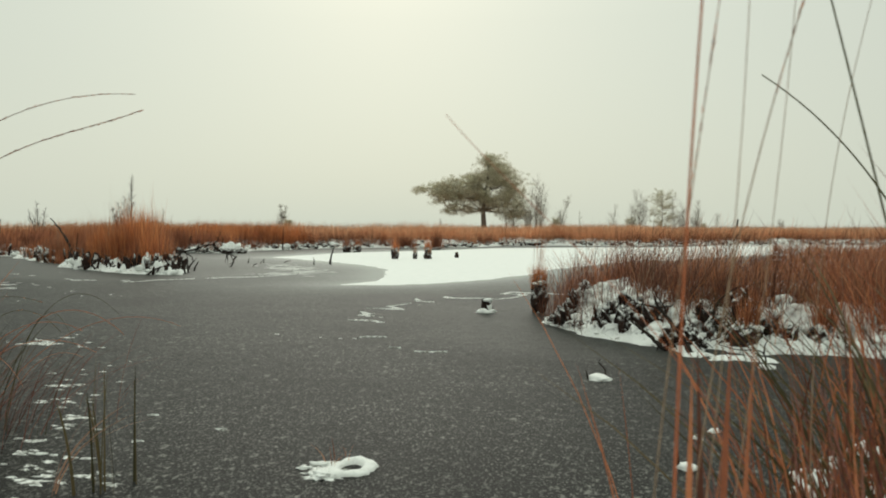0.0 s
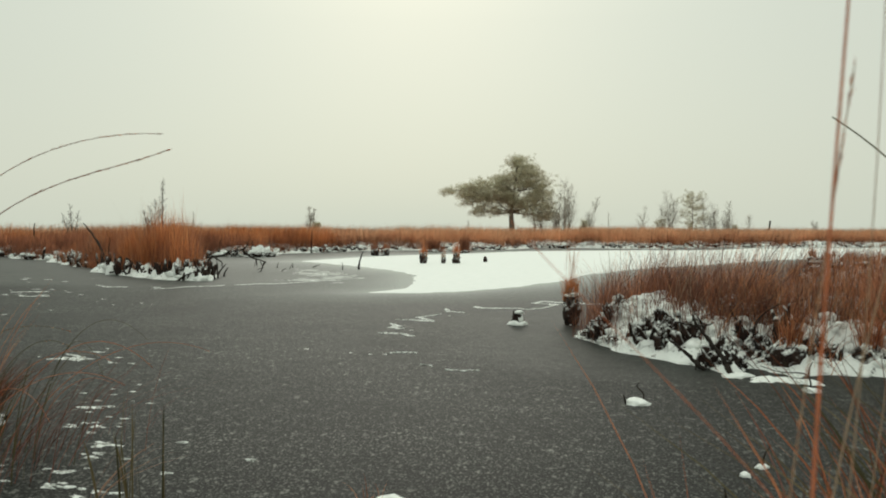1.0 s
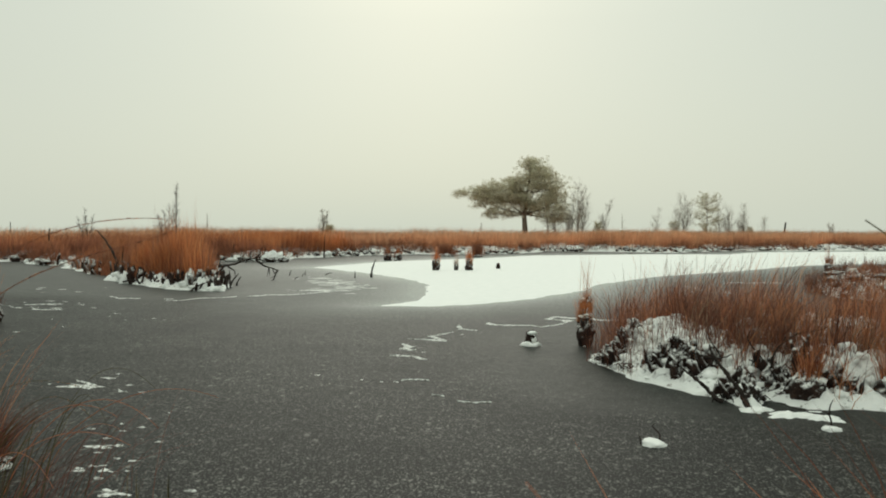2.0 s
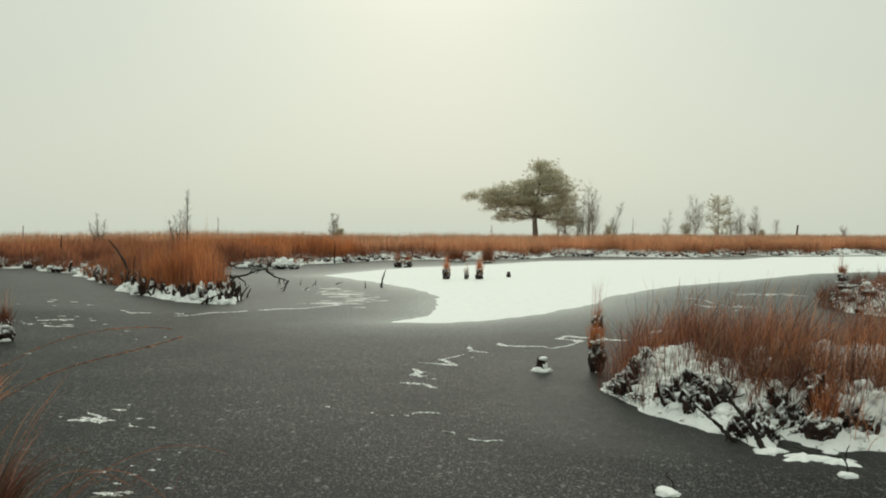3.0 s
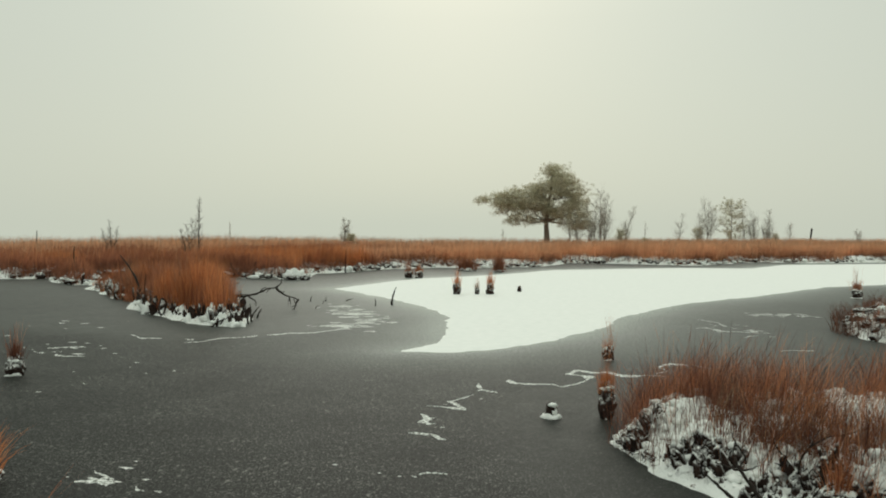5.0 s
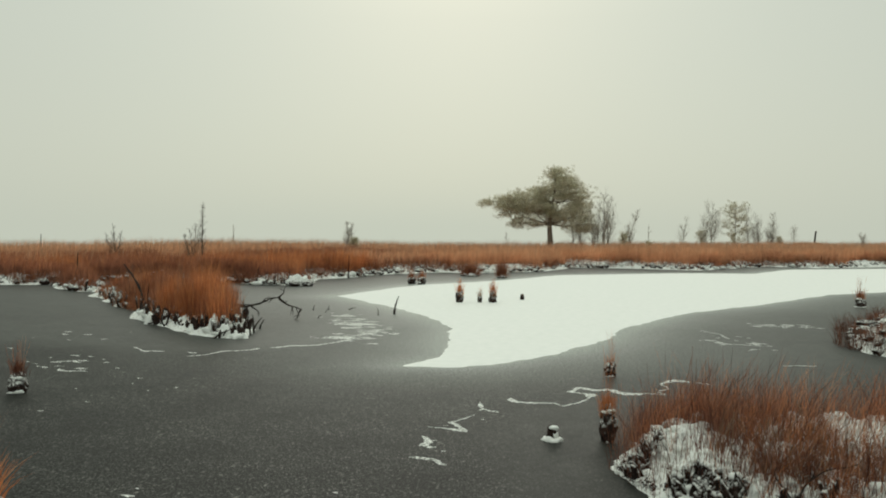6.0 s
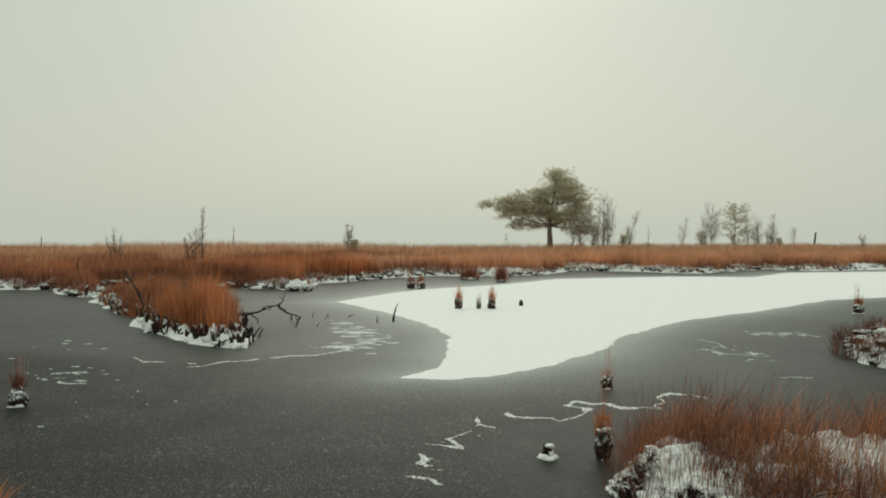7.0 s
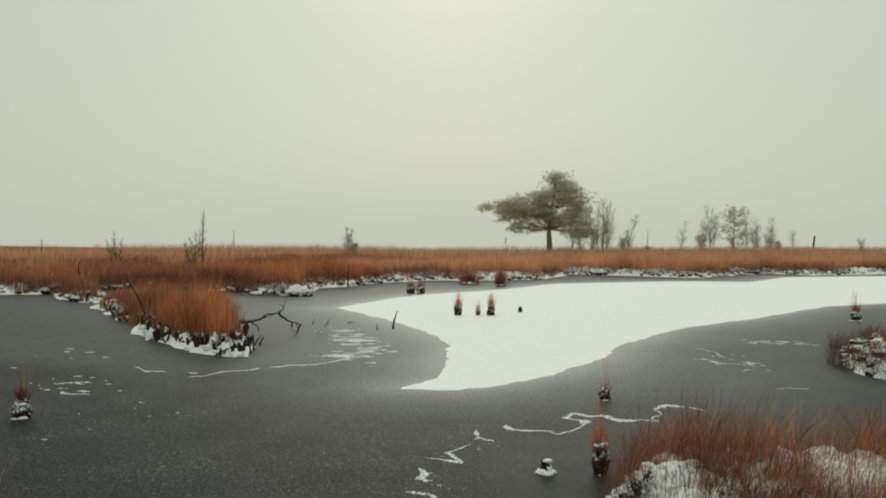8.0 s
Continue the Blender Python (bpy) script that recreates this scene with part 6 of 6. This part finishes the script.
near_clump("rush_clump", (-1.28, 2.42), (0.05, 0.05), 12, (0.24, 0.50), 0.010, (-0.08, 0.0), BLADE_OLIVE, "few dark olive rush blades in ice", 406, 0.10, 0.0)
near_clump("grass_clump", (-1.42, 2.36), (0.04, 0.03), 5, (0.28, 0.40), 0.009, (0.75, 0.1), BLADE_PINK, "bent pinkish grass blades in ice", 407, 0.2, 0.0)
near_clump("grass_clump", (-2.08, 3.0), (0.16, 0.25), 130, (0.25, 0.52), 0.0040, (0.65, 0.1), BLADE_DARK, "tangled dark red stems at the shore", 408, 0.32)
near_clump("rush_clump", (-2.0, 2.8), (0.12, 0.2), 34, (0.40, 0.62), 0.005, (0.30, 0.1), BLADE_OLIVE, "thin dark stems leaning over the ice", 409, 0.12)


def seed_stalk(points, radius, label, seed, head=0.35, bristles=110, reach=0.007, material=None):
    """A dry stalk with a narrow seed head along its last part."""
    r = np.random.default_rng(seed)
    q = np.asarray(points, float)
    s = np.r_[0, np.cumsum(np.linalg.norm(np.diff(q, axis=0), axis=1))]
    deg = min(4, len(q) - 1)
    p = np.stack([np.polyval(np.polyfit(s / s[-1], q[:, k], deg), np.linspace(0, 1, 40)) for k in range(3)], 1)
    e = thing("seed_stalk", tuple(p[0]), label, "grass", "tall dry stalks")
    p = p - p[0]
    v, f = tube(p, np.linspace(radius, radius * 0.4, len(p)), 6)
    under(mesh_object("stem", v, f, material or GRASS_STALK), e)
    if head:
        k = int(len(p) * (1 - head))
        i = r.integers(k, len(p) - 1, bristles)
        t = r.random((bristles, 1))
        root = p[i] * (1 - t) + p[i + 1] * t
        d = p[i + 1] - p[i]
        d /= np.linalg.norm(d, axis=1)[:, None]
        d = d + r.normal(0, 0.16, d.shape)
        side = np.cross(d, r.normal(0, 1, d.shape))
        side /= np.linalg.norm(side, axis=1)[:, None]
        w = radius * 0.9
        V = np.stack([root - side * w, root + side * w, root + d * reach], 1).reshape(-1, 3)
        tagged(under(mesh_object("seed_head", V, np.arange(3 * bristles).reshape(-1, 3), GRASS_RED, False), e, "narrow dark seed head"), kind="stuff")
    return e


seed_stalk([(0.172, 0.670, 0.050), (0.181, 0.645, 0.624), (0.187, 0.645, 0.829), (0.193, 0.645, 0.900), (0.201, 0.645, 1.060), (0.218, 0.645, 1.410)], 0.0016, "tall rusty stalk at the shore", 501, 0, material=GRASS_RED)
seed_stalk([(0.180, 0.674, 0.050), (0.200, 0.711, 0.821), (0.213, 0.711, 0.922), (0.229, 0.711, 1.043)], 0.0010, "tall dry stalk with a seed head", 502)
seed_stalk([(0.230, 0.739, 0.050), (0.246, 0.739, 0.822), (0.251, 0.739, 0.901), (0.258, 0.739, 1.070), (0.274, 0.739, 1.420)], 0.0007, "tall pale dry stalk at the shore", 503, 0)
seed_stalk([(0.182, 0.828, 0.050), (0.265, 0.784, 0.835), (0.286, 0.784, 0.926), (0.303, 0.784, 0.987), (0.330, 0.784, 1.081), (0.416, 0.784, 1.381)], 0.0010, "tall leaning stalk with a seed head", 504)
seed_stalk([(0.269, 0.850, 0.050), (0.311, 0.850, 0.835), (0.321, 0.850, 0.941), (0.330, 0.850, 1.058), (0.352, 0.850, 1.358)], 0.0007, "tall pale dry stalk at the shore", 505, 0)
seed_stalk([(0.574, 0.966, 0.050), (0.466, 0.966, 0.837), (0.449, 0.966, 0.912), (0.423, 0.966, 1.007), (0.390, 0.966, 1.141), (0.327, 0.966, 1.391)], 0.0019, "tall olive stalk leaning over the shore", 506, 0, material=GRASS_OLIVE)
seed_stalk([(1.0, 1.74, 0.05), (0.89, 1.74, 0.70), (0.795, 1.74, 0.893), (0.719, 1.74, 0.991), (0.629, 1.74, 1.084), (0.573, 1.74, 1.13), (0.548, 1.74, 1.144)], 0.0032, "bent dark stalk arching over the shore", 507, 0, material=GRASS_OLIVE)
seed_stalk([(0.357, 0.991, 0.050), (0.413, 0.991, 0.844), (0.433, 0.991, 0.973), (0.470, 0.991, 1.139), (0.537, 0.991, 1.439)], 0.0007, "tall pale dry stalk at the shore", 508, 0)
seed_stalk([(0.40, 0.90, 0.10), (0.30, 0.82, 0.56), (0.212, 0.8, 0.701), (0.105, 0.8, 0.818), (0.024, 0.8, 0.90), (-0.01, 0.8, 0.936)], 0.0009, "thin rusty stem leaning over the ice", 509, 0, material=GRASS_RED)
seed_stalk([(-1.75, 1.95, 0.05), (-1.55, 1.94, 0.70), (-1.256, 1.93, 1.004), (-1.165, 1.93, 1.032), (-1.03, 1.93, 1.078), (-0.885, 1.93, 1.115)], 0.0020, "arching stalk with a long dark seed head", 510, 0.42, 150, 0.011, BLADE_STEM)
seed_stalk([(-1.75, 1.88, 0.05), (-1.50, 1.87, 0.85), (-1.206, 1.86, 1.086), (-1.119, 1.86, 1.117), (-0.989, 1.86, 1.143), (-0.861, 1.86, 1.145)], 0.0016, "arching stalk with a thin seed head", 511, 0.42, 70, 0.012, BLADE_STEM)

arc_r = np.random.default_rng(61)
for k in range(12):
    x, y = -2.2 + arc_r.normal(0, 0.16), 2.85 + arc_r.normal(0, 0.25)
    l, h, turn = arc_r.uniform(0.35, 0.75), arc_r.uniform(0.22, 0.55), arc_r.uniform(-0.4, 0.6)
    pts = [(x, y, 0.0), (x + 0.25 * l, y + 0.25 * turn * l, 0.65 * h), (x + 0.62 * l, y + 0.6 * turn * l, h), (x + l, y + turn * l, h * arc_r.uniform(0.75, 1.0))]
    seed_stalk(pts, 0.0016, "thin dark stem arching over the ice", 600 + k, 0.25 if k % 3 == 0 else 0, 24, 0.008, GRASS_RED if k % 2 else GRASS_OLIVE)
